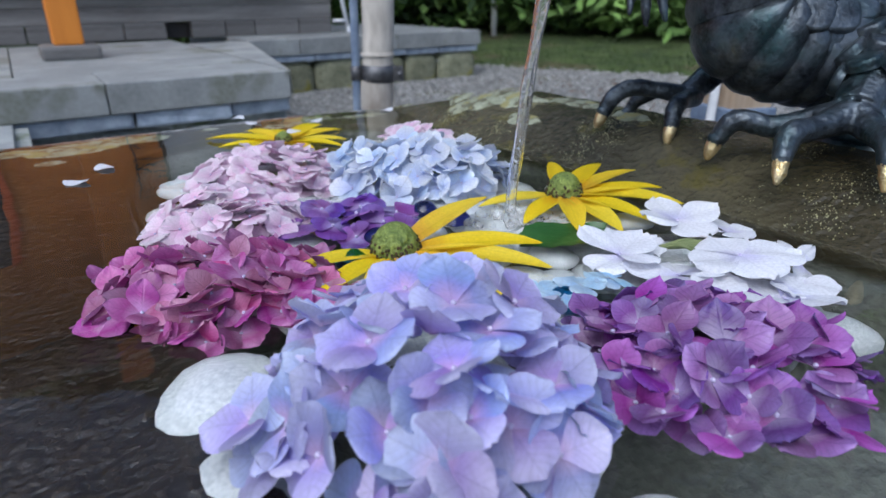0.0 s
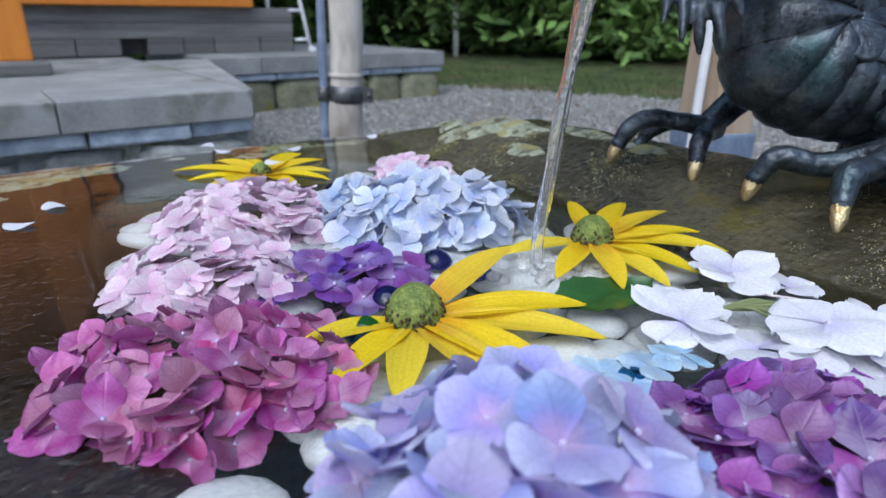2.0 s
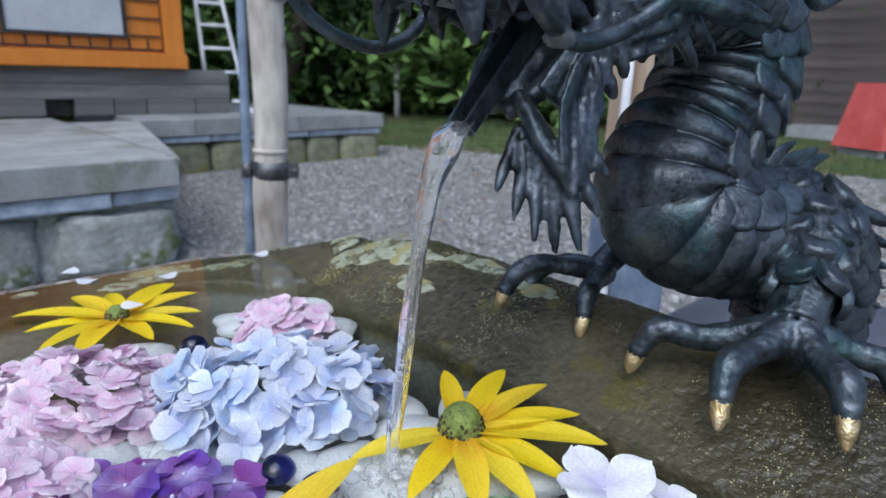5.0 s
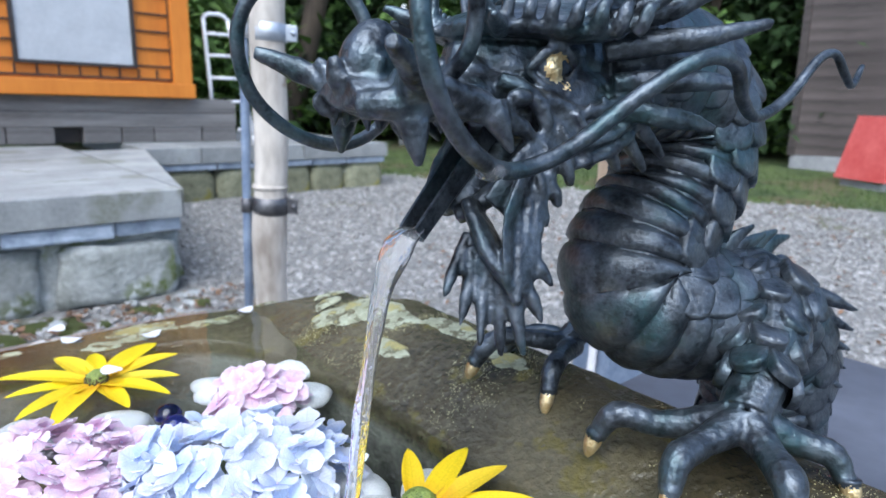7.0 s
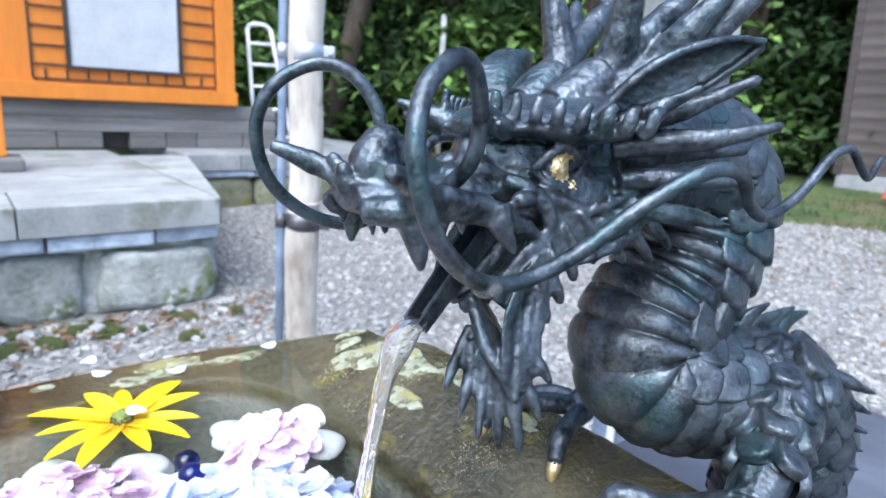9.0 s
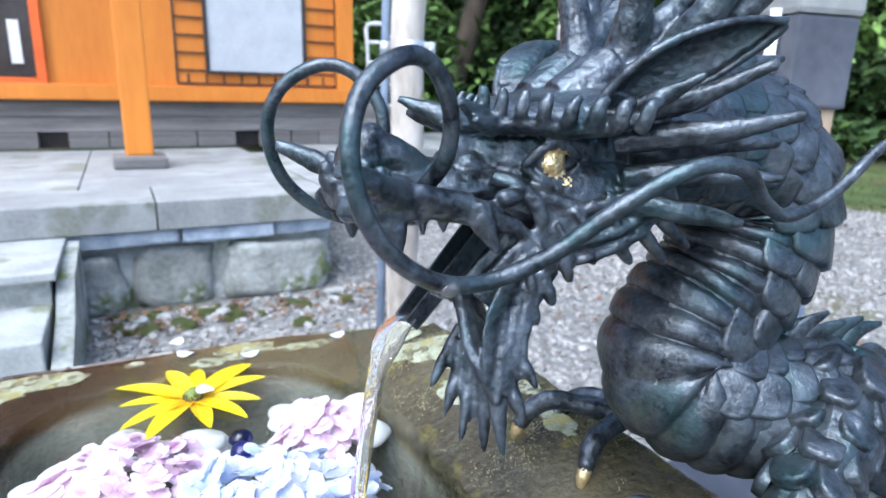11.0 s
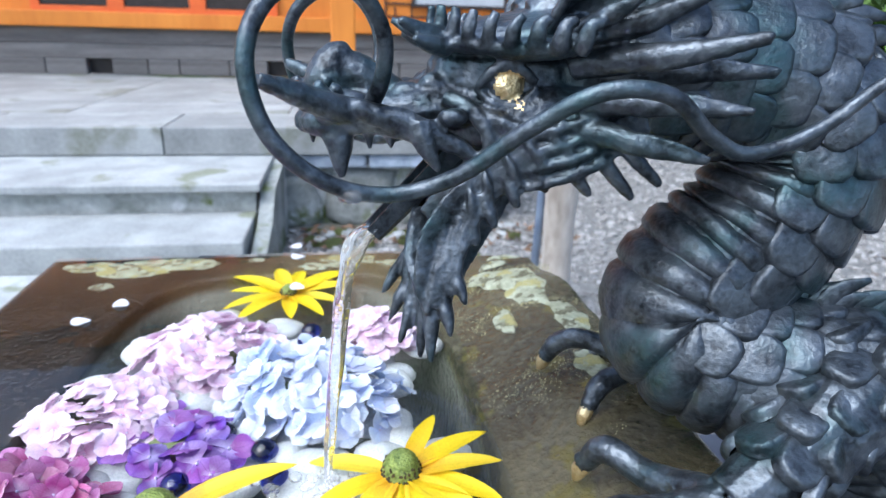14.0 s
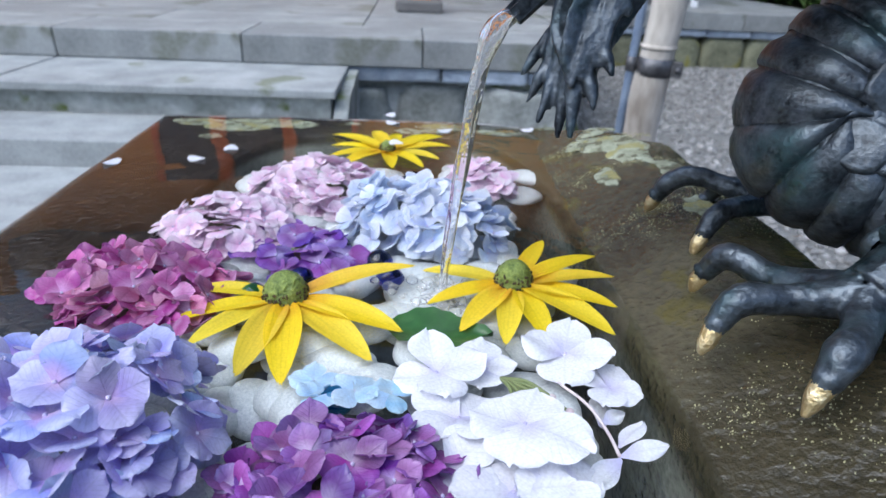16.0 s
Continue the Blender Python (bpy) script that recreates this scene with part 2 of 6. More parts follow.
M_BLUE = surface("bluish mortar course", (0.17, 0.21, 0.27), (0.40, 0.46, 0.54), 8, 0.85, 0.6, 6, rand=0.2)
M_ORANGE = surface("vermilion painted wood", (0.54, 0.165, 0.012), (0.69, 0.245, 0.025), 3, 0.55, 0.1, 10, stretch=(1, 1, 0.2))
M_RED = surface("red-orange painted frame", (0.62, 0.10, 0.012), (0.75, 0.15, 0.02), 5, 0.5, 0.1)
M_BLACK = surface("black lacquered strip", (0.015, 0.012, 0.012), (0.05, 0.04, 0.035), 10, 0.5, 0.1)
M_PAPER = surface("frosted white pane", (0.42, 0.45, 0.48), (0.53, 0.56, 0.59), 6, 0.35, 0.05)
M_DARKGLASS = surface("dark door pane", (0.02, 0.018, 0.018), (0.06, 0.05, 0.05), 3, 0.12, 0.0)
M_PLINTH = surface("weathered grey timber", (0.09, 0.085, 0.082), (0.24, 0.235, 0.23), 3, 0.85, 0.4, 12, stretch=(0.4, 0.4, 5), rand=0.2)
M_LOG = surface("pale barkless log", (0.22, 0.19, 0.16), (0.66, 0.62, 0.56), 8, 0.75, 0.4, 5, stretch=(1, 1, 0.35), accent=(0.22, 0.14, 0.08), accent_scale=9, accent_at=0.69)
M_PIPE = surface("blue-grey painted pipe", (0.10, 0.14, 0.22), (0.24, 0.30, 0.40), 15, 0.5, 0.1)
M_BAND = surface("dark steel band", (0.05, 0.05, 0.055), (0.18, 0.18, 0.19), 30, 0.45, 0.2, metal=0.7)
M_GALV = surface("galvanised steel", (0.30, 0.34, 0.40), (0.52, 0.56, 0.62), 25, 0.4, 0.1, metal=0.6)
M_WHITE = surface("white painted metal", (0.65, 0.67, 0.70), (0.82, 0.83, 0.85), 20, 0.4, 0.05)
M_SIDING = surface("dark brown siding", (0.030, 0.025, 0.023), (0.105, 0.088, 0.082), 3, 0.8, 0.4, 10, stretch=(0.3, 0.3, 5), rand=0.25)
M_CONCRETE = surface("grey concrete", (0.22, 0.23, 0.24), (0.38, 0.39, 0.40), 6, 0.85, 0.3)
M_REDPAINT = surface("faded red paint", (0.50, 0.07, 0.065), (0.66, 0.15, 0.14), 6, 0.5, 0.1)
M_PLANK = surface("bare tan timber", (0.33, 0.24, 0.16), (0.52, 0.42, 0.31), 5, 0.7, 0.2, 8, stretch=(2, 2, 0.2))
M_SLATE = surface("dark slate slab", (0.045, 0.05, 0.065), (0.11, 0.12, 0.15), 6, 0.5, 0.2)
M_BRONZE = surface("dark patinated bronze", (0.009, 0.012, 0.016), (0.128, 0.150, 0.174), 70, 0.37, 0.9, 5, metal=0.7, accent=(0.040, 0.092, 0.100), accent_scale=26, accent_at=0.50, accent2=(0.15, 0.175, 0.205), accent2_scale=150, accent2_at=0.60, bump_dist=0.0014, soft=0.25)
M_GOLD = surface("worn gold leaf", (0.62, 0.44, 0.18), (0.95, 0.80, 0.48), 160, 0.32, 0.5, 4, metal=0.9, bump_dist=0.003)
M_TRUNK = surface("dark bark", (0.03, 0.024, 0.018), (0.10, 0.08, 0.06), 6, 0.95, 0.8, 6, stretch=(1, 1, 0.2), bump_dist=0.02)
M_LEAF = surface("broad green leaves", (0.045, 0.095, 0.022), (0.20, 0.32, 0.085), 0.6, 0.8, 0.0, 6, island=0.6, spec=0.25)
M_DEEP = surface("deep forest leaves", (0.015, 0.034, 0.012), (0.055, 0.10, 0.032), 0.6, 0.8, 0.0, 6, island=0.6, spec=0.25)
M_WATER = clear("basin water", ripple=0.05, scale=14, color=(0.97, 0.98, 0.97))
M_STREAM = clear("falling water", rough=0.04, ripple=0.2, scale=160, through_light=0.95)
M_MARBLE = clear("deep blue glass", 1.5, 0.05, color=(0.02, 0.03, 0.35))
M_MARBLE2 = clear("turquoise glass", 1.5, 0.05, color=(0.02, 0.25, 0.5))
M_WSTONE = surface("smooth white pebble", (0.46, 0.49, 0.50), (0.74, 0.76, 0.76), 14, 0.4, 0.25, 6, rand=0.14)
M_CONE = surface("green flower cone", (0.055, 0.095, 0.012), (0.30, 0.37, 0.08), 160, 0.5, 0.9, 4, accent=(0.03, 0.03, 0.015), accent_scale=220, accent_at=0.64, bump_dist=0.003)
M_POLLEN = surface("dark pollen", (0.015, 0.012, 0.006), (0.09, 0.06, 0.02), 200, 0.7, 0.1)
M_BUD = surface("pale flower bud", (0.55, 0.42, 0.45), (0.75, 0.68, 0.66), 40, 0.6, 0.1)
M_STEM = surface("green stem", (0.10, 0.14, 0.04), (0.25, 0.28, 0.12), 30, 0.6, 0.1)
M_LEAFW = surface("wet green leaf", (0.015, 0.06, 0.012), (0.05, 0.14, 0.03), 30, 0.3, 0.3, 5)
P_PERI = petal("periwinkle petals", (0.74, 0.48, 0.82), (0.37, 0.35, 0.82), (0.60, 0.61, 0.95), 0.05, 0.36, vein=0.36, pale=0.62, shade=0.34)
P_MAG = petal("magenta petals", (0.66, 0.30, 0.56), (0.44, 0.055, 0.27), (0.62, 0.19, 0.48), 0.03, vein=0.38, rough=0.2, pale=0.7, shade=0.42)
P_PURP = petal("purple petals", (0.58, 0.36, 0.68), (0.28, 0.045, 0.36), (0.38, 0.14, 0.58), 0.05, vein=0.38, rough=0.22, pale=0.7, shade=0.36)
P_VIO = petal("violet petals", (0.50, 0.34, 0.68), (0.20, 0.04, 0.32), (0.26, 0.10, 0.52), 0.045, vein=0.45, rough=0.28)
P_PINK = petal("pale pink petals", (0.76, 0.42, 0.64), (0.86, 0.62, 0.78), (0.92, 0.80, 0.88), 0.012, 0.32, vein=0.4, shade=0.22)
P_BLUE = petal("sky blue petals", (0.46, 0.54, 0.88), (0.57, 0.67, 0.93), (0.84, 0.88, 0.95), 0.02, 0.32, vein=0.4, pale=0.6, shade=0.22)
P_LIGHT = petal("light blue petals", (0.55, 0.72, 0.85), (0.42, 0.66, 0.90), (0.62, 0.80, 0.92), 0.01)
P_LACE = petal("white lacecap petals", (0.60, 0.56, 0.78), (0.82, 0.82, 0.88), (0.84, 0.84, 0.89), 0.02, 0.2, 0.22, shade=0.12)
P_YEL = petal("yellow ray petals", (0.75, 0.40, 0.005), (0.86, 0.62, 0.008), (0.88, 0.66, 0.012), 0.005, 0.25, 0.22, pale=0.97, shade=0.1, grooved=True)
M_HEART = surface("pale lilac flower heart", (0.40, 0.34, 0.56), (0.66, 0.62, 0.78), 300, 0.4, 0.1)


# ---- mesh helpers ----
def mesh(name, verts, faces, mat, smooth=True, uv=None):
    me = bpy.data.meshes.new(name)
    me.from_pydata([tuple(v) for v in verts], [], faces)
    if smooth:
        me.polygons.foreach_set("use_smooth", [True] * len(me.polygons))
    if uv is not None:
        lay = me.uv_layers.new(name="UVMap")
        flat = np.array(uv, dtype=np.float32)[[l.vertex_index for l in me.loops]]
        lay.data.foreach_set("uv", flat.ravel())
    if mat:
        me.materials.append(mat)
    return me


def thing(name, label, category, at=None, group="", kind="", data=None):
    ob = new(name, data)
    if at is not None:
        ob.matrix_world = at if isinstance(at, Matrix) else Matrix.Translation(at)
    return tagged(ob, label, category, group, kind)


def piece(name, me, parent, m=None, label=""):
    """One mesh object under a thing or part, at m in the parent's space."""
    ob = new(name, me)
    ob.parent = parent
    if m is not None:
        ob.matrix_basis = m
    return tagged(ob, label)


def block(sx, sy, sz, bev=0.0, seed=None, rough=0.0):
    """A box with bevelled edges, standing on its base, centred in x and y; rough shifts corners."""
    bm = bmesh.new()
    bmesh.ops.create_cube(bm, size=1)
    for v in bm.verts:
        v.co = Vector((v.co.x * sx, v.co.y * sy, (v.co.z + 0.5) * sz))
    if bev:
        bmesh.ops.bevel(bm, geom=list(bm.edges), offset=bev, segments=2, affect="EDGES", profile=0.6)
    if rough:
        r = random.Random(seed)
        for v in bm.verts:
            v.co += Vector([r.uniform(-1, 1) * rough for _ in range(3)])
    vs = [v.co.copy() for v in bm.verts]
    fs = [[v.index for v in f.verts] for f in bm.faces]
    bm.free()
    return vs, fs


def box(name, size, mat, parent, at=(0, 0, 0), bev=0.004, rz=0, label="", seed=None, rough=0.0):
    v, f = block(*size, bev, seed, rough)
    return piece(name, mesh(name, v, f, mat, smooth=False), parent, pose(*at, 0, 0, rz), label)


def spline(pts, n):
    """Catmull-Rom through pts (tuples of any length), n samples a span."""
    p = [np.array(q, float) for q in pts]
    p = [2 * p[0] - p[1]] + p + [2 * p[-1] - p[-2]]
    out = []
    for i in range(1, len(p) - 2):
        a, b, c, d = p[i - 1:i + 3]
        for k in range(n):
            t = k / n
            out.append(0.5 * (2 * b + (c - a) * t + (2 * a - 5 * b + 4 * c - d) * t * t + (3 * b - a - 3 * c + d) * t ** 3))
    out.append(p[-2])
    return out


def tube(pts, n=4, sides=10, flat=1.0, side_dir=None, turn=None):
    """A closed swept tube; pts are (x, y, z, radius). flat squeezes it along side_dir."""
    s = spline(pts, n)
    vs, fs = [], []
    up = None
    m = len(s)
    for i, q in enumerate(s):
        c, r = Vector(q[:3]), max(q[3], 1e-4)
        t = Vector((s[min(i + 1, m - 1)] - s[max(i - 1, 0)])[:3]).normalized()
        if side_dir is not None:
            x = Vector(side_dir)
        else:
            x = up if up is not None else (Vector((0, 0, 1)) if abs(t.z) < 0.9 else Vector((1, 0, 0)))
        x = (x - t * x.dot(t)).normalized()
        up = x
        y = t.cross(x)
        for k in range(sides):
            a = 2 * math.pi * k / sides
            vs.append(c + x * (math.cos(a) * r * flat) + y * (math.sin(a) * r))
    for i in range(m - 1):
        for k in range(sides):
            k2 = (k + 1) % sides
            fs.append([i * sides + k, i * sides + k2, (i + 1) * sides + k2, (i + 1) * sides + k])
    fs.append(list(range(sides))[::-1])
    fs.append([(m - 1) * sides + k for k in range(sides)])
    return vs, fs


def ellipsoid(c, r, rot=None, seg=14, rings=8):
    vs, fs = [], []
    c = Vector(c)
    for i in range(rings + 1):
        th = math.pi * i / rings
        for k in range(seg):
            ph = 2 * math.pi * k / seg
            v = Vector((math.sin(th) * math.cos(ph) * r[0], math.sin(th) * math.sin(ph) * r[1], math.cos(th) * r[2]))
            if i in (0, rings) and k:
                continue
            vs.append(c + (rot @ v if rot else v))
    def ix(i, k):
        if i == 0:
            return 0
        if i == rings:
            return 1 + (rings - 1) * seg
        return 1 + (i - 1) * seg + k % seg
    for i in range(rings):
        for k in range(seg):
            q = [ix(i, k), ix(i + 1, k), ix(i + 1, k + 1), ix(i, k + 1)]
            q = [a for j, a in enumerate(q) if a not in q[:j]]
            fs.append(q)
    return vs, fs


class Lump:
    """Gathers closed shapes into one list of vertices and faces."""
    def __init__(self):
        self.v, self.f = [], []

    def add(self, vf):
        o = len(self.v)
        self.v += [Vector(p) for p in vf[0]]
        self.f += [[a + o for a in q] for q in vf[1]]


# ---- frames of reference ----
ANG = 35.6
W = 0.800
BASIN = pose(0.143, 1.03, 0, 0, 0, ANG)       # far right corner of the basin; x along its far side, y away
HALL = pose(-0.705, 3.21, 0, 0, 0, ANG)       # front right corner of the hall's platform


def smooth01(a, b, x):
    t = min(1.0, max(0.0, (x - a) / (b - a)))
    return t * t * (3 - 2 * t)


def ground_z(x, y):
    d = y + 0.15 * x
    return 0.10 + 0.08 * smooth01(3.2, 6.0, d) + 0.03 * max(0.0, min(d, 14) - 6.5)


# ---- ground ----
def build_ground():
    xs = [-400, -150, -60, -25] + list(np.linspace(-12, 14, 53)) + [25, 60, 150, 400]
    ys = [-400, -150, -60, -20] + list(np.linspace(-6, 18, 61)) + [25, 60, 150, 400]
    vs = [(x, y, ground_z(x, y) + (0.006 * noise.noise((x * 3, y * 3, 0)) if abs(x) < 13 and -6 < y < 18 else 0)) for y in ys for x in xs]
    n = len(xs)
    fs = [[j * n + i, j * n + i + 1, (j + 1) * n + i + 1, (j + 1) * n + i] for j in range(len(ys) - 1) for i in range(n - 1)]
    thing("ground", "pale grey gravel yard, mossy in places", "ground", kind="structure", data=mesh("ground", vs, fs, M_GRAVEL))
    # lawn, a thin sheet that lies on the gravel
    vs, fs = [], []
    xs = list(np.linspace(-9, 14, 70)) + [40]
    for i, x in enumerate(xs):
        y0 = 6.9 - 0.42 * (x - 0.74) + 0.18 * noise.noise((x * 1.7, 3, 0)) if x > 0.2 else 7.1
        for j in range(14):
            y = y0 + (26 - y0) * (j / 13) ** 2
            vs.append((x, y, ground_z(x, y) + (0.012 if j else -0.01)))
    for i in range(len(xs) - 1):
        for j in range(13):
            fs.append([i * 14 + j, (i + 1) * 14 + j, (i + 1) * 14 + j + 1, i * 14 + j + 1])
    thing("lawn", "mossy green lawn behind the gravel yard", "lawn", kind="structure", data=mesh("lawn", vs, fs, M_LAWN))
    r = random.Random(4)
    vs, fs = [], []
    for _ in range(9000):
        x = r.uniform(-0.5, 7)
        y0 = 6.9 - 0.42 * (x - 0.74) + 0.18 * noise.noise((x * 1.7, 3, 0)) if x > 0.2 else 7.1
        y = y0 + abs(r.gauss(0, 2.0))
        z, h, a = ground_z(x, y) + 0.01, r.uniform(0.02, 0.06), r.uniform(0, 6.3)
        o = len(vs)
        dx, dy = math.cos(a) * 0.006, math.sin(a) * 0.006
        vs += [(x - dx, y - dy, z), (x + dx, y + dy, z), (x + r.uniform(-.02, .02), y + r.uniform(-.02, .02), z + h)]
        fs.append([o, o + 1, o + 2])
    thing("grass", "short uneven grass blades on the lawn", "grass", kind="stuff", data=mesh("grass", vs, fs, M_BLADE))


def build_litter():
    """Moss pads, brown leaves and pale flat stones along the foot of the platform wall."""
    r = random.Random(63)
    pad = []
    for k in range(3):
        vs, fs = ellipsoid((0, 0, 0), (1, 0.7, 0.3), None, 18, 10)
        vs = [Vector(v) * (1 + 0.30 * noise.noise(Vector(v) * 2.2 + Vector((k * 4, 0, 0)))) for v in vs]
        pad.append(mesh("moss_pad", vs, fs, M_MOSS))
    flat = mesh("flat_stone", *ellipsoid((0, 0, 0), (1, 0.7, 0.25), None, 14, 8), M_STEP)
    for i in range(30):
        s, q = r.uniform(-1.02, 0.02), -0.02 - abs(r.gauss(0, 0.16))
        p = HALL @ Vector((s, q, 0))
        z = ground_z(p.x, p.y)
        if i % 3:
            thing("moss_pad", "green moss pad at the foot of the stone wall", "moss", pose(p.x, p.y, z + 0.006, 0, 0, r.uniform(0, 360)) @ Matrix.Scale(r.uniform(0.03, 0.075), 4), group="moss pads by the wall", data=pad[i % 3])
        else:
            thing("flat_stone", "pale flat stone lying by the mossy wall", "stone", pose(p.x, p.y, z + 0.010, 0, 0, r.uniform(0, 360)) @ Matrix.Scale(r.uniform(0.03, 0.06), 4), group="flat stones by the wall", data=flat)
    vs, fs = [], []
    for i in range(900):
        s, q = r.uniform(-1.05, 0.3), -0.02 - abs(r.gauss(0, 0.22))
        p = HALL @ Vector((s, q, 0))
        if i >= 260:
            p = Vector((r.uniform(0.3, 4.0), r.uniform(2.2, 6.0), 0))
        p.z = ground_z(p.x, p.y) + r.uniform(0.014, 0.024)
        a = Euler((r.uniform(-.5, .5), r.uniform(-.5, .5), r.uniform(0, 6.3))).to_matrix()
        k = r.uniform(0.012, 0.030)
        o = len(vs)
        vs += [p + a @ Vector(c) * k for c in ((-1, 0, 0), (-0.1, 0.45, 0.15), (1, 0, 0), (-0.1, -0.45, 0.15))]
        fs += [[o, o + 1, o + 2], [o, o + 2, o + 3]]
    thing("leaf_litter", "brown fallen leaves scattered on the gravel yard", "leaves", kind="stuff", data=mesh("leaf_litter", vs, fs, M_LITTER, smooth=False))


def build_gravel():
    r = random.Random(9)
    vs, fs = [], []
    base = [(-1, -1, -1), (1, -1, -1), (1, 1, -1), (-1, 1, -1), (-1, -1, 1), (1, -1, 1), (1, 1, 1), (-1, 1, 1)]
    quads = [[0, 3, 2, 1], [4, 5, 6, 7], [0, 1, 5, 4], [1, 2, 6, 5], [2, 3, 7, 6], [3, 0, 4, 7]]
    hall = HALL.inverted()
    n = 0
    while n < 20000:
        y = 0.9 + 6.6 * r.random() ** 1.3
        x = r.uniform(-1.9, 0.6 + 0.75 * y)
        if y > 6.85 - 0.42 * (x - 0.74) + 0.2:
            continue
        h = hall @ Vector((x, y, 0))
        if h.x < 0.02 + 0.218 * max(0.0, h.y) and h.y > -0.02 or h.x < -1.1 and h.y > -1.7 or h.y > 2.05 and h.x < 2.75:
            continue
        s = r.uniform(0.007, 0.017)
        rot = Euler((r.uniform(-.4, .4), r.uniform(-.4, .4), r.uniform(0, 6.3))).to_matrix()
        o = len(vs)
        sx, sy, sz = s * r.uniform(.8, 1.4), s * r.uniform(.7, 1.1), s * r.uniform(.5, .8)
        c = Vector((x, y, ground_z(x, y) + sz * 0.5))
        for b in base:
            q = Vector((b[0] * sx * r.uniform(.5, 1), b[1] * sy * r.uniform(.5, 1), b[2] * sz * r.uniform(.6, 1)))
            vs.append(c + rot @ q)
        fs += [[a + o for a in q] for q in quads]
        n += 1
    thing("gravel", "loose pale grey gravel stones covering the yard", "gravel", kind="stuff", data=mesh("gravel", vs, fs, M_PEBBLE, smooth=False))


# ---- stone basin and water ----
S0, S1, Q0, Q1 = -0.57, 0.0, -1.10, 0.06


def rim_height(s, q):
    z = 0.7950 + 0.024 * smooth01(-0.15, -0.03, s) * smooth01(0.05, -0.12, q) + 0.013 * smooth01(-0.16, -0.05, s)
    z += 0.0016 * noise.noise((s * 22, q * 22, 0)) + 0.0007 * noise.noise((s * 90, q * 90, 4))
    # pool
    cs, cq, hs, hq = -0.292, -0.50, 0.158, 0.475
    u, v = abs((s - cs) / hs), abs((q - cq) / hq)
    d = (u ** 4.5 + v ** 4.5) ** (1 / 4.5)
    z -= 0.14 * smooth01(1.03, 0.84, d) ** 0.8
    return z


def build_basin():
    nx, ny = 220, 420
    vs, fs = [], []
    for j in range(ny + 1):
        for i in range(nx + 1):
            s, q = S0 + (S1 - S0) * i / nx, Q0 + (Q1 - Q0) * j / ny
            e = min(s - S0, S1 - s, q - Q0, Q1 - q)
            wob = 0.006 * noise.noise((s * 9, q * 9, 7))
            z = rim_height(s, q) - 0.014 * max(0, 1 - e / 0.014) ** 2
            far = 0.055 * smooth01(-0.20, 0.0, s) * smooth01(-0.30, Q1, q)
            vs.append((s + (wob if i in (0, nx) else 0), q - far + (wob if j in (0, ny) else 0), z))
    n = nx + 1
    fs = [[j * n + i, j * n + i + 1, (j + 1) * n + i + 1, (j + 1) * n + i] for j in range(ny) for i in range(nx)]
    ring = [i for i in range(n)] + [j * n + nx for j in range(1, ny + 1)] + [ny * n + i for i in range(nx - 1, -1, -1)] + [j * n for j in range(ny - 1, 0, -1)]
    prev = ring
    for depth, out in ((0.03, 0.004), (0.16, 0.006), (0.40, 0.0), (0.72, -0.01)):
        cur = []
        for a in ring:
            p = vs[a]
            cx, cq = (S0 + S1) / 2, (Q0 + Q1) / 2
            vs.append((cx + (p[0] - cx) * (1 + out * 2), cq + (p[1] - cq) * (1 + out), p[2] - depth + 0.0))
            cur.append(len(vs) - 1)
        for k in range(len(ring)):
            k2 = (k + 1) % len(ring)
            fs.append([prev[k2], prev[k], cur[k], cur[k2]])
        prev = cur
    fs.append(prev)
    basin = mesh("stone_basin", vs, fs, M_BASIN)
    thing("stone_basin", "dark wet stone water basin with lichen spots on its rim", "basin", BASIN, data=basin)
    # water sheet, filled to the brim
    vs, fs = [], []
    nx, ny = 90, 180
    hit = BASIN.inverted() @ Vector((0.157, 0.594, W))
    a0, a1, b0, b1 = S0 + 0.008, -0.06, Q0 + 0.01, Q1 - 0.008
    for j in range(ny + 1):
        for i in range(nx + 1):
            s, q = a0 + (a1 - a0) * i / nx, b0 + (b1 - b0) * j / ny
            d = math.hypot(s - hit.x, q - hit.y)
            z = W + 0.0016 * math.sin(d * 330) * math.exp(-d / 0.05) + 0.0005 * noise.noise((s * 14, q * 14, 2))
            z += 0.0012 * noise.noise((s * 70, q * 70, 5)) * math.exp(-d / 0.05)
            vs.append((s, q - 0.055 * smooth01(-0.20, 0.0, s) * smooth01(-0.30, Q1, q), z))
    n = nx + 1
    fs = [[j * n + i, j * n + i + 1, (j + 1) * n + i + 1, (j + 1) * n + i] for j in range(ny) for i in range(nx)]
    w = thing("water", "clear water filling the stone basin to the brim", "water", BASIN, kind="structure", data=mesh("water", vs, fs, M_WATER))
    w.visible_shadow = False


# ---- bronze dragon, one cast mesh ----
HO, HA, HN = Vector((0.17, 0.60, 1.0)), Vector((0.83, 0.56, 0)), Vector((0.56, -0.83, 0))


def hp(u, v, w):
    return HO + HA * u + HN * v + Vector((0, 0, w))


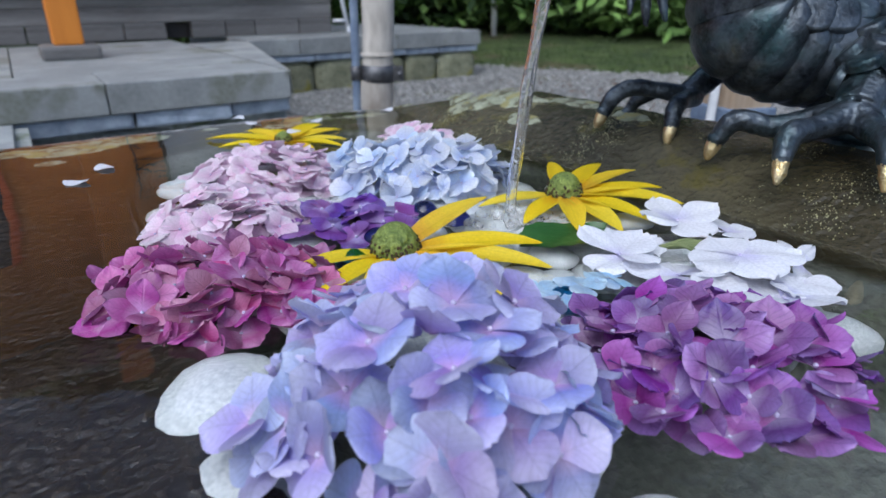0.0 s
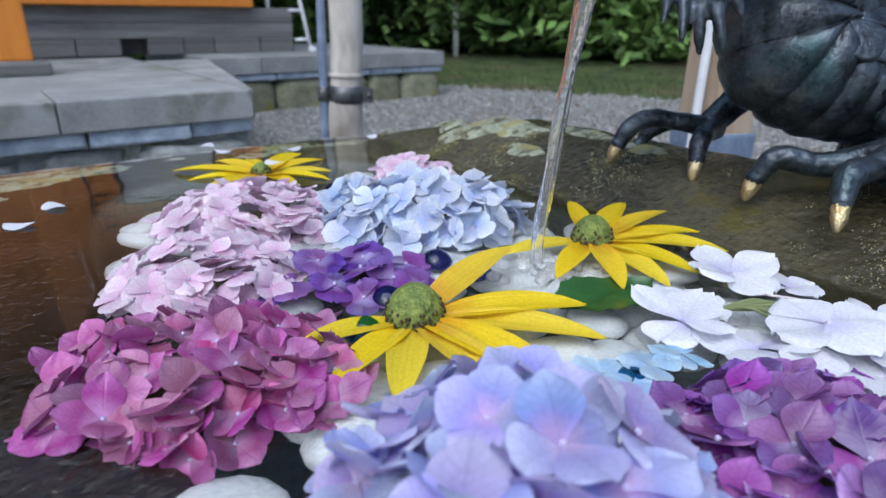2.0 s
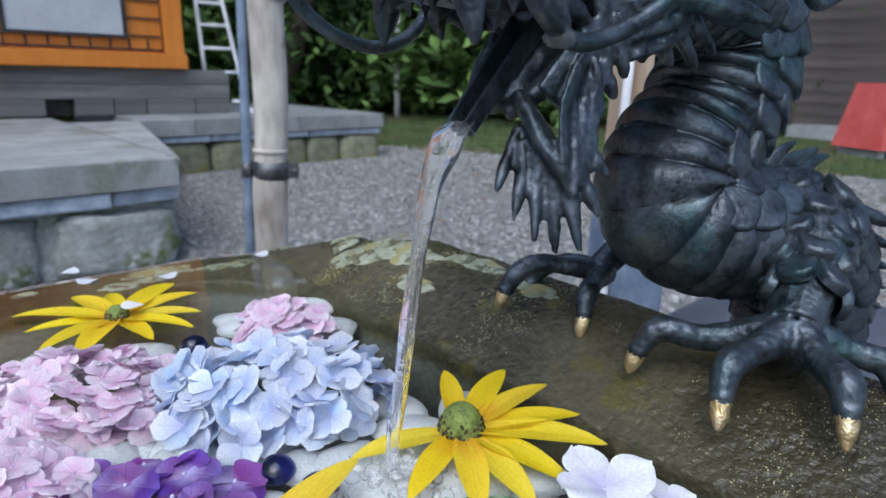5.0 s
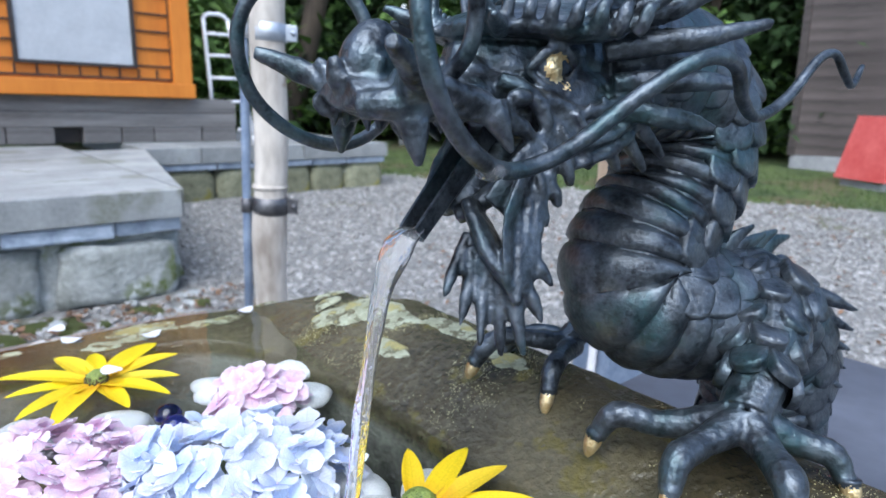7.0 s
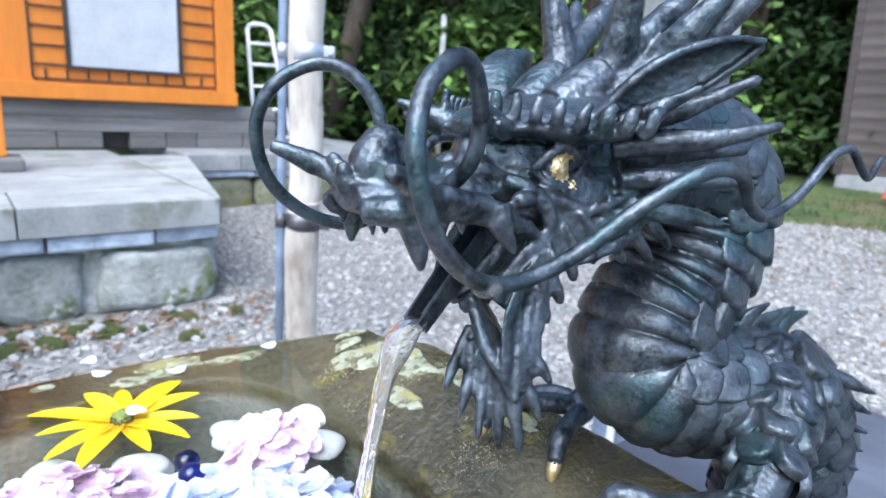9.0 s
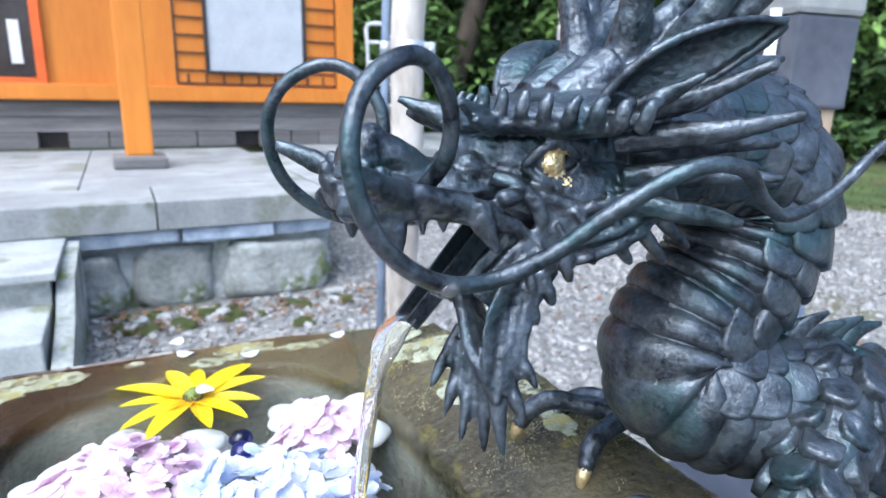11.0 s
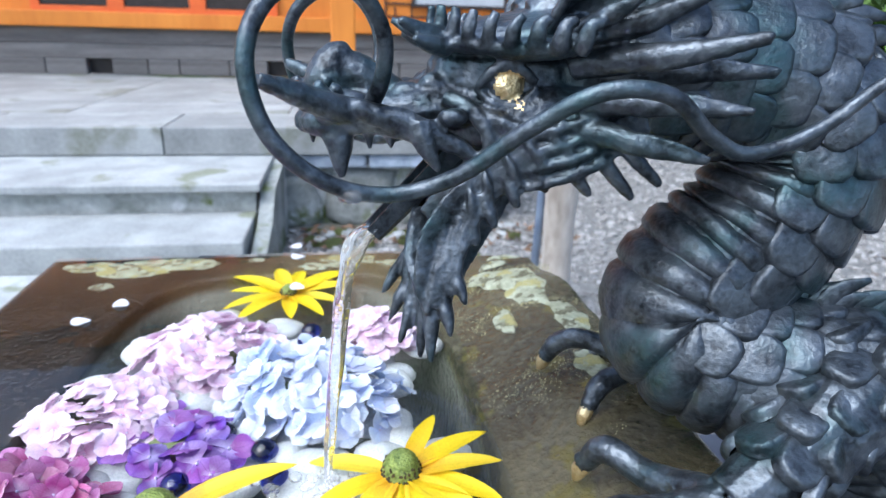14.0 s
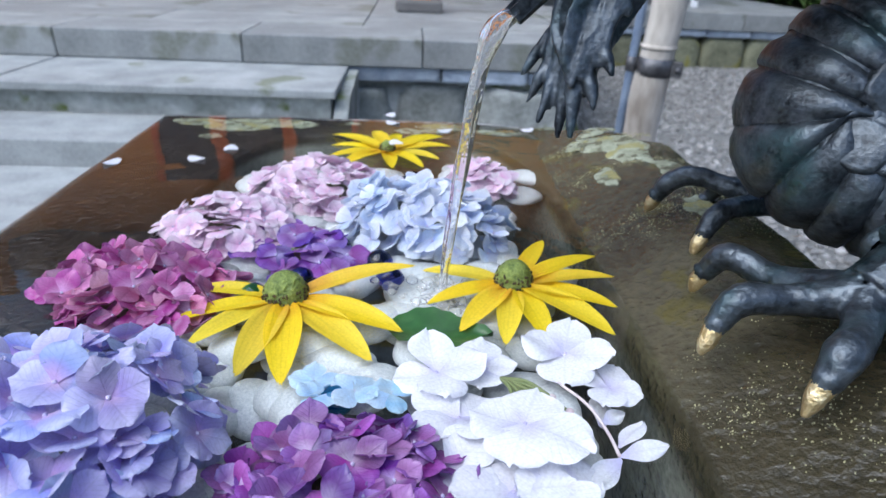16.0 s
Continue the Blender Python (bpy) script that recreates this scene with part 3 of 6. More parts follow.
def build_dragon():
    L, X = Lump(), Lump()
    rot = Matrix((HA, -HN, Vector((0, 0, 1)))).transposed()

    def ht(*pts, n=4, sides=10, flat=1.0, both=True, sd=None):
        for sg in ((1, -1) if both else (1,)):
            d = None
            if sd is not None:
                d = HA * sd[0] + HN * sd[1] * sg + Vector((0, 0, sd[2]))
            L.add(tube([(*hp(p[0], p[1] * sg, p[2]), p[3]) for p in pts], n, sides, flat, d))

    def he(c, r, both=True, seg=16, rings=10):
        for sg in ((1, -1) if both and c[1] else (1,)):
            L.add(ellipsoid(hp(c[0], c[1] * sg, c[2]), r, rot, seg, rings))

    # skull, snout, nose
    he((0.098, 0, 0.046), (0.056, 0.034, 0.030))
    he((0.128, 0, 0.050), (0.055, 0.037, 0.034))
    ht((0.10, 0, 0.036, 0.030), (0.072, 0, 0.036, 0.030), (0.050, 0, 0.034, 0.027), (0.025, 0, 0.031, 0.024), (0.0, 0, 0.031, 0.022), (-0.018, 0, 0.032, 0.014), n=5, sides=16, flat=0.48, both=False, sd=(0, 0, 1))
    ht((-0.003, 0, 0.034, 0.012), (-0.003, 0, 0.046, 0.0125), (0.001, 0, 0.054, 0.0095), (0.006, 0, 0.054, 0.006), both=False, sides=14)
    ht((0.002, 0, 0.050, 0.0100), (0.014, 0, 0.044, 0.0110), (0.028, 0, 0.037, 0.009), both=False, sides=14)
    he((0.034, 0.009, 0.040), (0.008, 0.007, 0.0055))
    he((0.047, 0.011, 0.043), (0.009, 0.008, 0.007))
    he((0.060, 0.012, 0.049), (0.010, 0.010, 0.009))
    he((0.006, 0.017, 0.036), (0.009, 0.006, 0.006))
    # fringe of the upper lip, sweeping forward
    for root, tip, r in (((0.014, 0.027, 0.031), (-0.0300, 0.055, 0.0488), 0.0064), ((0.006, 0.020, 0.024), (-0.0145, 0.045, 0.0458), 0.0056), ((0.002, 0.015, 0.022), (-0.0075, 0.036, 0.0463), 0.0052),
                         ((-0.004, 0.010, 0.022), (0.000, 0.024, 0.0443), 0.0050), ((-0.008, 0.006, 0.024), (-0.004, 0.012, 0.0470), 0.0046), ((0.034, 0.034, 0.029), (0.004, 0.035, 0.0370), 0.0058)):
        mid = [0.5 * (a + b) for a, b in zip(root, tip)]
        ht((*root, r), (mid[0], mid[1], mid[2] - 0.001, r * 0.95), (*[0.2 * a + 0.8 * b for a, b in zip(root, tip)], r * 0.74), (*tip, r * 0.46))
    ht((-0.012, 0, 0.032, 0.006), (-0.018, 0, 0.038, 0.005), (-0.020, 0, 0.046, 0.002), both=False)
    # lip line with knobs
    ht((-0.016, 0.013, 0.027, 0.006), (-0.004, 0.026, 0.028, 0.007), (0.018, 0.030, 0.029, 0.006), (0.036, 0.034, 0.026, 0.0065), (0.056, 0.037, 0.018, 0.0042), (0.070, 0.038, 0.008, 0.002))
    for u, v, w, r in ((-0.008, 0.024, 0.031, .006), (0.008, 0.031, 0.032, .0065), (0.026, 0.033, 0.033, .006), (0.042, 0.036, 0.029, .0065), (0.052, 0.038, 0.034, .007)):
        he((u, v, w - 0.002), (r * 0.95, r * 0.7, r * 0.62))
    # fangs and teeth
    ht((0.0, 0.024, 0.030, 0.0085), (0.001, 0.028, 0.018, 0.0066), (0.0015, 0.030, 0.009, 0.0040), (0.002, 0.031, 0.003, 0.0016))
    ht((0.038, 0.034, 0.028, 0.008), (0.041, 0.039, 0.018, 0.005), (0.046, 0.041, 0.008, 0.001))
    for u in (-0.012, -0.006):
        ht((u, 0.012, 0.026, 0.004), (u, 0.014, 0.016, 0.0008))
    for u in (0.014, 0.024):
        ht((u, 0.028, 0.026, 0.004), (u + 0.001, 0.029, 0.016, 0.0008))
    # cheeks, folds
    he((0.104, 0.033, 0.026), (0.036, 0.012, 0.020))
    he((0.084, 0.034, 0.029), (0.015, 0.007, 0.005))
    ht((0.062, 0.030, 0.034, 0.004), (0.074, 0.038, 0.030, 0.0045), (0.090, 0.042, 0.026, 0.004), (0.104, 0.045, 0.030, 0.002), sides=8)
    ht((0.050, 0.026, 0.040, 0.004), (0.060, 0.033, 0.036, 0.004), (0.068, 0.038, 0.026, 0.004), (0.070, 0.040, 0.014, 0.003), sides=8)
    for k in range(4):
        w = 0.030 - 0.008 * k
        ht((0.070 + 0.004 * k, 0.037, w - 0.006, 0.0018), (0.090, 0.046, w - 0.004, 0.0028), (0.112, 0.050, w + 0.004, 0.0026), (0.130, 0.050, w + 0.014, 0.0012), sides=8)
    # eye with lids
    he((0.077, 0.031, 0.046), (0.0078, 0.0070, 0.0074))
    ht((0.064, 0.030, 0.044, 0.002), (0.070, 0.035, 0.053, 0.0028), (0.079, 0.037, 0.055, 0.003), (0.090, 0.037, 0.048, 0.002), sides=8)
    ht((0.064, 0.030, 0.044, 0.002), (0.071, 0.034, 0.038, 0.0022), (0.081, 0.036, 0.037, 0.0022), (0.091, 0.037, 0.046, 0.0016), sides=8)
    # brow: shelf with flame-like knobs
    ht((0.046, 0.008, 0.062, 0.006), (0.055, 0.022, 0.063, 0.0085), (0.068, 0.032, 0.063, 0.010), (0.084, 0.040, 0.062, 0.011), (0.098, 0.050, 0.064, 0.009), (0.110, 0.060, 0.069, 0.004), n=5, flat=0.45, sd=(0, 0, 1))
    for k, (u, v) in enumerate(((0.047, 0.014), (0.052, 0.022), (0.058, 0.030), (0.066, 0.036), (0.075, 0.043), (0.084, 0.049), (0.093, 0.055), (0.101, 0.061))):
        ln = 0.019 - 0.0009 * k
        ht((u, v, 0.062, 0.0034), (u, v + 0.004, 0.066, 0.0036), (u + 0.001, v + 0.005, 0.072, 0.0032), (u + 0.001 + 0.0008 * k, v + 0.005, 0.061 + ln, 0.0022), sides=10, flat=0.8, sd=(-0.5, 0.8, 0))
    ht((0.050, 0.018, 0.064, 0.006), (0.040, 0.026, 0.068, 0.0045), (0.028, 0.034, 0.073, 0.002), sides=8)
    ht((0.050, 0.024, 0.062, 0.006), (0.042, 0.031, 0.063, 0.004), (0.034, 0.037, 0.066, 0.002), sides=8)
    # smooth cap over the skull
    ht((0.044, 0, 0.062, 0.014), (0.054, 0, 0.064, 0.026), (0.068, 0, 0.066, 0.036), (0.088, 0, 0.068, 0.043), (0.106, 0, 0.073, 0.043), (0.126, 0, 0.080, 0.030), (0.142, 0, 0.084, 0.016), both=False, n=6, sides=24, flat=0.24, sd=(0, 0, 1))
    ht((0.094, 0.012, 0.072, 0.012), (0.108, 0.014, 0.080, 0.014), (0.122, 0.016, 0.090, 0.013), sides=14)
    # mane spikes, ears, horns
    ht((0.120, 0.020, 0.078, 0.012), (0.146, 0.030, 0.097, 0.0100), (0.152, 0.045, 0.115, 0.0085), (0.166, 0.058, 0.137, 0.004), sides=14)
    ht((0.136, 0.026, 0.076, 0.011), (0.160, 0.040, 0.106, 0.0090), (0.170, 0.051, 0.120, 0.0075), (0.188, 0.066, 0.142, 0.0035), sides=14)
    for root, mid, tip, r in (((0.105, 0.042, 0.055), (0.134, 0.072, 0.062), (0.161, 0.094, 0.070), 0.0059),
                              ((0.100, 0.040, 0.066), (0.128, 0.064, 0.076), (0.152, 0.084, 0.091), 0.0058),
                              ((0.108, 0.046, 0.040), (0.138, 0.068, 0.042), (0.166, 0.085, 0.042), 0.0053),
                              ((0.108, 0.046, 0.028), (0.132, 0.064, 0.024), (0.156, 0.075, 0.020), 0.0053),
                              ((0.100, 0.050, 0.068), (0.112, 0.066, 0.078), (0.122, 0.075, 0.086), 0.0041),
                              ((0.120, 0.036, 0.050), (0.150, 0.052, 0.055), (0.185, 0.066, 0.056), 0.0067),
                              ((0.115, 0.020, 0.074), (0.140, 0.034, 0.088), (0.165, 0.044, 0.100), 0.0052)):
        ht((*root, r), (*[0.5 * (a + b) + 0.001 for a, b in zip(root, mid)], r * 1.08), (*mid, r * 0.92), (*tip, r * 0.36), sides=12)
        ht((*root, r * 0.35), (*[m + 0.004 for m in mid], r * 0.35), (*[t + 0.001 for t in tip], r * 0.15), sides=6)
    # ears: hollow pointed leaves with a rolled rim, open to the side
    for sg in (1, -1):
        e0, e1 = hp(0.096, 0.040 * sg, 0.066), hp(0.160, 0.080 * sg, 0.108)
        ax = (e1 - e0).normalized()
        out = HN * sg - ax * (HN * sg).dot(ax)
        out = (out.normalized() - Vector((0, 0, 0.55))).normalized()
        wd = ax.cross(out).normalized() * (1 if ax.cross(out).z > 0 else -1)
        vs, fs, nu, nv = [], [], 14, 10
        for th in (0.0, 0.0022):
            for i in range(nu + 1):
                t = i / nu
                hw = 0.0150 * math.sin(math.pi * min(1, 0.06 + 0.94 * t) ** 0.85) ** 0.75 + 0.001
                for j in range(nv + 1):
                    k = 2 * j / nv - 1
                    vs.append(e0.lerp(e1, t) + wd * (hw * k + 0.005 * math.sin(math.pi * t)) + out * (hw * 0.75 * (k * k - 1) - th))
        m = (nu + 1) * (nv + 1)
        for i in range(nu):
            for j in range(nv):
                q = i * (nv + 1) + j
                fs.append([q, q + 1, q + nv + 2, q + nv + 1])
                fs.append([m + q, m + q + nv + 1, m + q + nv + 2, m + q + 1])
        ring = list(range(nv + 1)) + [i * (nv + 1) + nv for i in range(1, nu + 1)] + [nu * (nv + 1) + j for j in range(nv - 1, -1, -1)] + [i * (nv + 1) for i in range(nu - 1, 0, -1)]
        for p, q in zip(ring, ring[1:] + ring[:1]):
            fs.append([q, p, m + p, m + q])
        L.add((vs, fs))
        for j in (0, nv):
            L.add(tube([(*vs[i * (nv + 1) + j], 0.0026 - 0.0008 * i / nu) for i in range(0, nu + 1, 2)], 3, 8))
    ht((0.118, 0.014, 0.066, 0.013), (0.124, 0.016, 0.086, 0.0115), (0.128, 0.020, 0.104, 0.010), (0.126, 0.026, 0.128, 0.0075), (0.120, 0.032, 0.155, 0.004), sides=12)
    ht((0.126, 0.018, 0.096, 0.010), (0.146, 0.022, 0.112, 0.0085), (0.172, 0.026, 0.134, 0.0065), (0.200, 0.030, 0.160, 0.003), sides=12)
    ht((0.122, 0.006, 0.074, 0.008), (0.134, 0.004, 0.088, 0.006), (0.140, 0.003, 0.102, 0.003), both=False)
    # lower jaw, throat
    ht((0.120, 0, 0.024, 0.024), (0.088, 0, 0.012, 0.018), (0.064, 0, -0.004, 0.015), (0.048, 0, -0.017, 0.012), (0.040, 0, -0.024, 0.006), both=False, n=5, sides=14, flat=0.7, sd=(0, 0, 1))
    ht((0.074, 0.028, 0.010, 0.006), (0.062, 0.025, -0.005, 0.006), (0.050, 0.018, -0.018, 0.005), (0.042, 0.010, -0.025, 0.004))
    he((0.080, 0, 0.022), (0.024, 0.030, 0.016))
    he((0.096, 0.030, 0.024), (0.026, 0.014, 0.015))
    # jaw frill and its points
    ht((0.138, 0.048, 0.035, 0.010), (0.114, 0.046, 0.026, 0.012), (0.091, 0.043, 0.020, 0.012), (0.074, 0.041, 0.010, 0.012), (0.060, 0.038, -0.003, 0.013), (0.048, 0.034, -0.020, 0.013), n=5, flat=0.30, sd=(0, 1, 0.2), both=False)
    for root, tip in (((0.128, 0.047, 0.024), (0.147, 0.054, 0.004)), ((0.118, 0.046, 0.018), (0.136, 0.051, -0.003)), ((0.104, 0.044, 0.014), (0.116, 0.049, -0.002)), ((0.090, 0.043, 0.010), (0.0965, 0.046, -0.0015)),
                      ((0.078, 0.042, 0.006), (0.083, 0.046, -0.0085)), ((0.067, 0.042, -0.003), (0.072, 0.049, -0.0175)), ((0.060, 0.041, -0.010), (0.064, 0.049, -0.026))):
        mid = [0.5 * (a + b) for a, b in zip(root, tip)]
        ht((*root, 0.0048), (mid[0], mid[1] + 0.001, mid[2] - 0.0005, 0.0036), (*[0.15 * a + 0.85 * b for a, b in zip(root, tip)], 0.0026), (*tip, 0.0014), sides=9, both=False)
    for root, tip in (((0.098, 0.048, 0.034), (0.126, 0.050, 0.020)), ((0.090, 0.047, 0.030), (0.112, 0.048, 0.012)), ((0.082, 0.046, 0.026), (0.097, 0.046, 0.008)), ((0.074, 0.045, 0.020), (0.083, 0.045, 0.002)), ((0.066, 0.043, 0.012), (0.070, 0.045, -0.006)), ((0.060, 0.042, 0.004), (0.062, 0.046, -0.014))):
        mid = [0.5 * (a + b) for a, b in zip(root, tip)]
        ht((*root, 0.0012), (mid[0], mid[1] + 0.0015, mid[2], 0.0022), (*tip, 0.0022), sides=8, both=False)
    # beard: broad palm that runs on from the jaw, and hanging locks
    ht((0.074, 0.040, 0.002, 0.012), (0.062, 0.039, -0.012, 0.017), (0.052, 0.041, -0.028, 0.018), (0.046, 0.046, -0.044, 0.014), (0.044, 0.050, -0.056, 0.007), flat=0.17, sd=(0.45, 0.85, 0.2), sides=16, both=False)
    for k in range(4):
        ht((0.070 - 0.007 * k, 0.044, -0.002 - 0.006 * k, 0.0016), (0.058 - 0.004 * k, 0.049, -0.026 - 0.003 * k, 0.0024), (0.052 - 0.004 * k, 0.055, -0.048 - 0.003 * k, 0.0016), sides=8, both=False)
    ht((0.044, 0.018, -0.018, 0.010), (0.043, 0.034, -0.036, 0.015), (0.045, 0.046, -0.050, 0.012), (0.045, 0.052, -0.062, 0.005), flat=0.36, sd=(0.5, 0.8, 0.3), sides=12, both=False)
    for root, tip, r in (((0.050, 0.042, -0.030), (0.058, 0.060, -0.051), 0.0055), ((0.047, 0.046, -0.040), (0.051, 0.061, -0.067), 0.0055), ((0.044, 0.044, -0.042), (0.042, 0.059, -0.081), 0.0058),
                         ((0.041, 0.040, -0.042), (0.038, 0.049, -0.084), 0.0052), ((0.038, 0.035, -0.040), (0.034, 0.042, -0.072), 0.005), ((0.036, 0.028, -0.036), (0.030, 0.034, -0.058), 0.005),
                         ((0.041, 0.031, -0.036), (0.028, 0.045, -0.078), 0.0050), ((0.040, 0.027, -0.034), (0.023, 0.037, -0.070), 0.0050), ((0.038, 0.023, -0.031), (0.020, 0.028, -0.058), 0.0046)):
        mid = [0.45 * a + 0.55 * b for a, b in zip(root, tip)]
        r *= 0.68
        ht((*root, r), (*mid, r * 1.0), (*[0.2 * a + 0.8 * b for a, b in zip(root, tip)], r * 0.75), (*tip, r * 0.3), sides=10, both=False)
    # whiskers
    keep = L
    L = X
    ht((0.016, 0.026, 0.036, 0.0040), (0.021, 0.037, 0.050, 0.0037), (0.021, 0.041, 0.068, 0.0036), (0.010, 0.049, 0.085, 0.0036), (-0.006, 0.058, 0.0885, 0.0036), (-0.024, 0.066, 0.077, 0.0036),
       (-0.031, 0.072, 0.056, 0.0036), (-0.024, 0.074, 0.030, 0.0036), (-0.004, 0.071, 0.011, 0.0036), (0.022, 0.066, 0.004, 0.0036), (0.050, 0.071, 0.013, 0.0036), (0.076, 0.084, 0.035, 0.0035),
       (0.099, 0.096, 0.050, 0.0035), (0.124, 0.098, 0.049, 0.0033), (0.144, 0.094, 0.034, 0.0032), (0.162, 0.094, 0.027, 0.0030), (0.186, 0.097, 0.037, 0.0028), (0.208, 0.100, 0.056, 0.0025),
       (0.222, 0.103, 0.060, 0.0023), (0.232, 0.106, 0.050, 0.0022), (0.245, 0.106, 0.045, 0.0020), (0.262, 0.104, 0.056, 0.0015), n=6, sides=12)
    L = keep
    # neck and body
    path = [(0.275, 0.672, 1.046, 0.034), (0.312, 0.696, 1.052, 0.040), (0.348, 0.716, 1.048, 0.042), (0.376, 0.726, 1.034, 0.041), (0.382, 0.726, 1.004, 0.041), (0.366, 0.714, 0.970, 0.040),
            (0.343, 0.702, 0.942, 0.042), (0.337, 0.694, 0.917, 0.043), (0.358, 0.690, 0.902, 0.0415), (0.394, 0.696, 0.895, 0.0405), (0.430, 0.706, 0.892, 0.0405), (0.452, 0.714, 0.868, 0.042),
            (0.460, 0.719, 0.828, 0.040), (0.461, 0.721, 0.780, 0.039), (0.459, 0.722, 0.722, 0.038)]
    L.add(tube(path, 8, 28))
    s = spline(path, 24)
    lat = Vector((0.54, -0.84, 0))
    acc, pts = 0.0, []
    for i in range(len(s) - 1):
        pts.append((acc, s[i], s[i + 1]))
        acc += float(np.linalg.norm((s[i + 1] - s[i])[:3]))

    def at(d):
        for a, p, q in reversed(pts):
            if a <= d:
                break
        c, t = Vector(p[:3]), Vector((q - p)[:3]).normalized()
        belly = t.cross(lat).normalized()
        side = (lat - t * lat.dot(t)).normalized()
        return c, t, belly, side, float(p[3])

    def reach(d):
        return 74 + 34 * math.exp(-((d - 0.262) / 0.045) ** 2)

    # belly plates: broad bands with narrow grooves
    d = 0.03
    while d < acc - 0.06:
        vs, fs = [], []
        for i in range(7):
            f = i / 6
            c, t, b, sd, r = at(d + 0.0135 * (f - 0.5))
            rise = 0.0042 * math.sin(math.pi * f) ** 0.6 + 0.0016 * f - 0.0016
            for k in range(19):
                a = radians(reach(d) * (k / 9 - 1))
                edge = min(1.0, (reach(d) - abs(math.degrees(a))) / 9)
                o = b * math.cos(a) + sd * math.sin(a)
                rough = 0.0010 * noise.noise((d * 160, k * 0.7, f * 2)) + 0.0006 * noise.noise((d * 160, k * 2.3, f * 4))
                vs.append(c + o * (r + (rise + rough + 0.0006) * edge) + t * (0.006 * math.cos(a * 1.1) + 0.0012 * noise.noise((d * 90, k * 0.5, 3))))
        for i in range(6):
            for k in range(18):
                q = i * 19 + k
                fs.append([q, q + 1, q + 20, q + 19])
        X.add((vs, fs))
        d += 0.0135

    def plate(c, t, o, ln, wd, th=0.0034, lift=0.16, yaw=0.0):
        """A shield-shaped scale; its free end points along t and stands off the body."""
        w = t.cross(o).normalized()
        t2 = (t * math.cos(yaw) + w * math.sin(yaw)).normalized()
        x = (t2 + o * lift).normalized()
        y = o.cross(x).normalized()
        z = x.cross(y)
        vs, fs = [], []
        n = 14
        for lv, (k, h) in enumerate(((1.0, 0.0), (0.97, 0.75), (0.84, 1.0), (0.40, 1.15))):
            for i in range(n):
                a = 2 * math.pi * i / n
                ca, sa = math.cos(a), math.sin(a)
                px = math.copysign(abs(ca) ** 0.60, ca) * ln * k
                py = math.copysign(abs(sa) ** 0.50, sa) * wd * k * (1 - 0.12 * ca)
                vs.append(c + x * px + y * py + z * (th * h))
        for lv in range(3):
            for i in range(n):
                i2 = (i + 1) % n
                fs.append([lv * n + i, lv * n + i2, (lv + 1) * n + i2, (lv + 1) * n + i])
        fs.append([3 * n + i for i in range(n)])
        low = len(vs)
        vs += [v - z * 0.004 for v in vs[:n]]
        for i in range(n):
            i2 = (i + 1) % n
            fs.append([low + i, low + i2, i2, i])
        X.add((vs, fs))

    rr = random.Random(3)
    row, d = 0, 0.018
    while d < acc - 0.004:
        c, t, b, sd, r = at(d)
        cols = 7
        for k in range(cols + 1):
            a = radians(66 + 228 * (k + (0.0 if row % 2 else -0.5)) / cols)
            if not radians(reach(d) - 12) < a < radians(372 - reach(d)):
                continue
            o = b * math.cos(a) + sd * math.sin(a)
            sz = rr.uniform(0.94, 1.06) * r / 0.042
            plate(c + o * (r - 0.0006), t, o, 0.0158 * sz, 0.0140 * sz, 0.0034, 0.23, rr.uniform(-.10, .10))
        d += 0.0172
        row += 1
    # dorsal crest: fins of overlapping ridges, swept back
    d = 0.05
    while d < acc - 0.04:
        for i in range(4):
            c, t, b, sd, r = at(d + 0.0062 * i)
            o = -b
            h = 0.011 + 0.0032 * i + rr.uniform(-0.001, 0.001)
            p0 = c + o * (r * 0.92)
            p1 = c + o * (r + h * 0.55) + t * 0.006
            p2 = c + o * (r + h) + t * (0.018 + 0.001 * i)
            X.add(tube([(*p0, 0.0072), (*p1, 0.0058), (*p2, 0.0016)], 4, 10, 0.42, sd))
        d += 0.0262
    # legs: far and near foreleg with toes; claws
    def wt(*p, n=4, sides=12, flat=1.0):
        L.add(tube(p, n, sides, flat))
    def toe(*p):
        L.add(tube([(*q[:3], q[3] * (0.84 if i in (0, len(p) - 1) else 0.80 + 0.06 * (i % 2))) for i, q in enumerate(p)], 4, 12))
    wt((0.358, 0.726, 0.900, 0.020), (0.350, 0.752, 0.884, 0.0145), (0.334, 0.757, 0.866, 0.0115), (0.318, 0.751, 0.853, 0.0110))
    toe((0.318, 0.751, 0.852, 0.0105), (0.292, 0.748, 0.857, 0.0082), (0.268, 0.748, 0.859, 0.0092), (0.253, 0.748, 0.850, 0.0086), (0.246, 0.748, 0.838, 0.0060))
    toe((0.322, 0.748, 0.851, 0.0105), (0.306, 0.726, 0.852, 0.0080), (0.295, 0.711, 0.848, 0.0092), (0.290, 0.702, 0.833, 0.0062))
    toe((0.324, 0.757, 0.851, 0.010), (0.300, 0.775, 0.852, 0.0080), (0.282, 0.782, 0.842, 0.0075), (0.275, 0.783, 0.828, 0.005))
    wt((0.428, 0.690, 0.905, 0.028), (0.414, 0.660, 0.893, 0.026), (0.396, 0.636, 0.878, 0.018), (0.378, 0.616, 0.862, 0.0145))
    toe((0.374, 0.618, 0.860, 0.0135), (0.340, 0.634, 0.849, 0.0090), (0.314, 0.641, 0.852, 0.0096), (0.303, 0.643, 0.836, 0.0064))
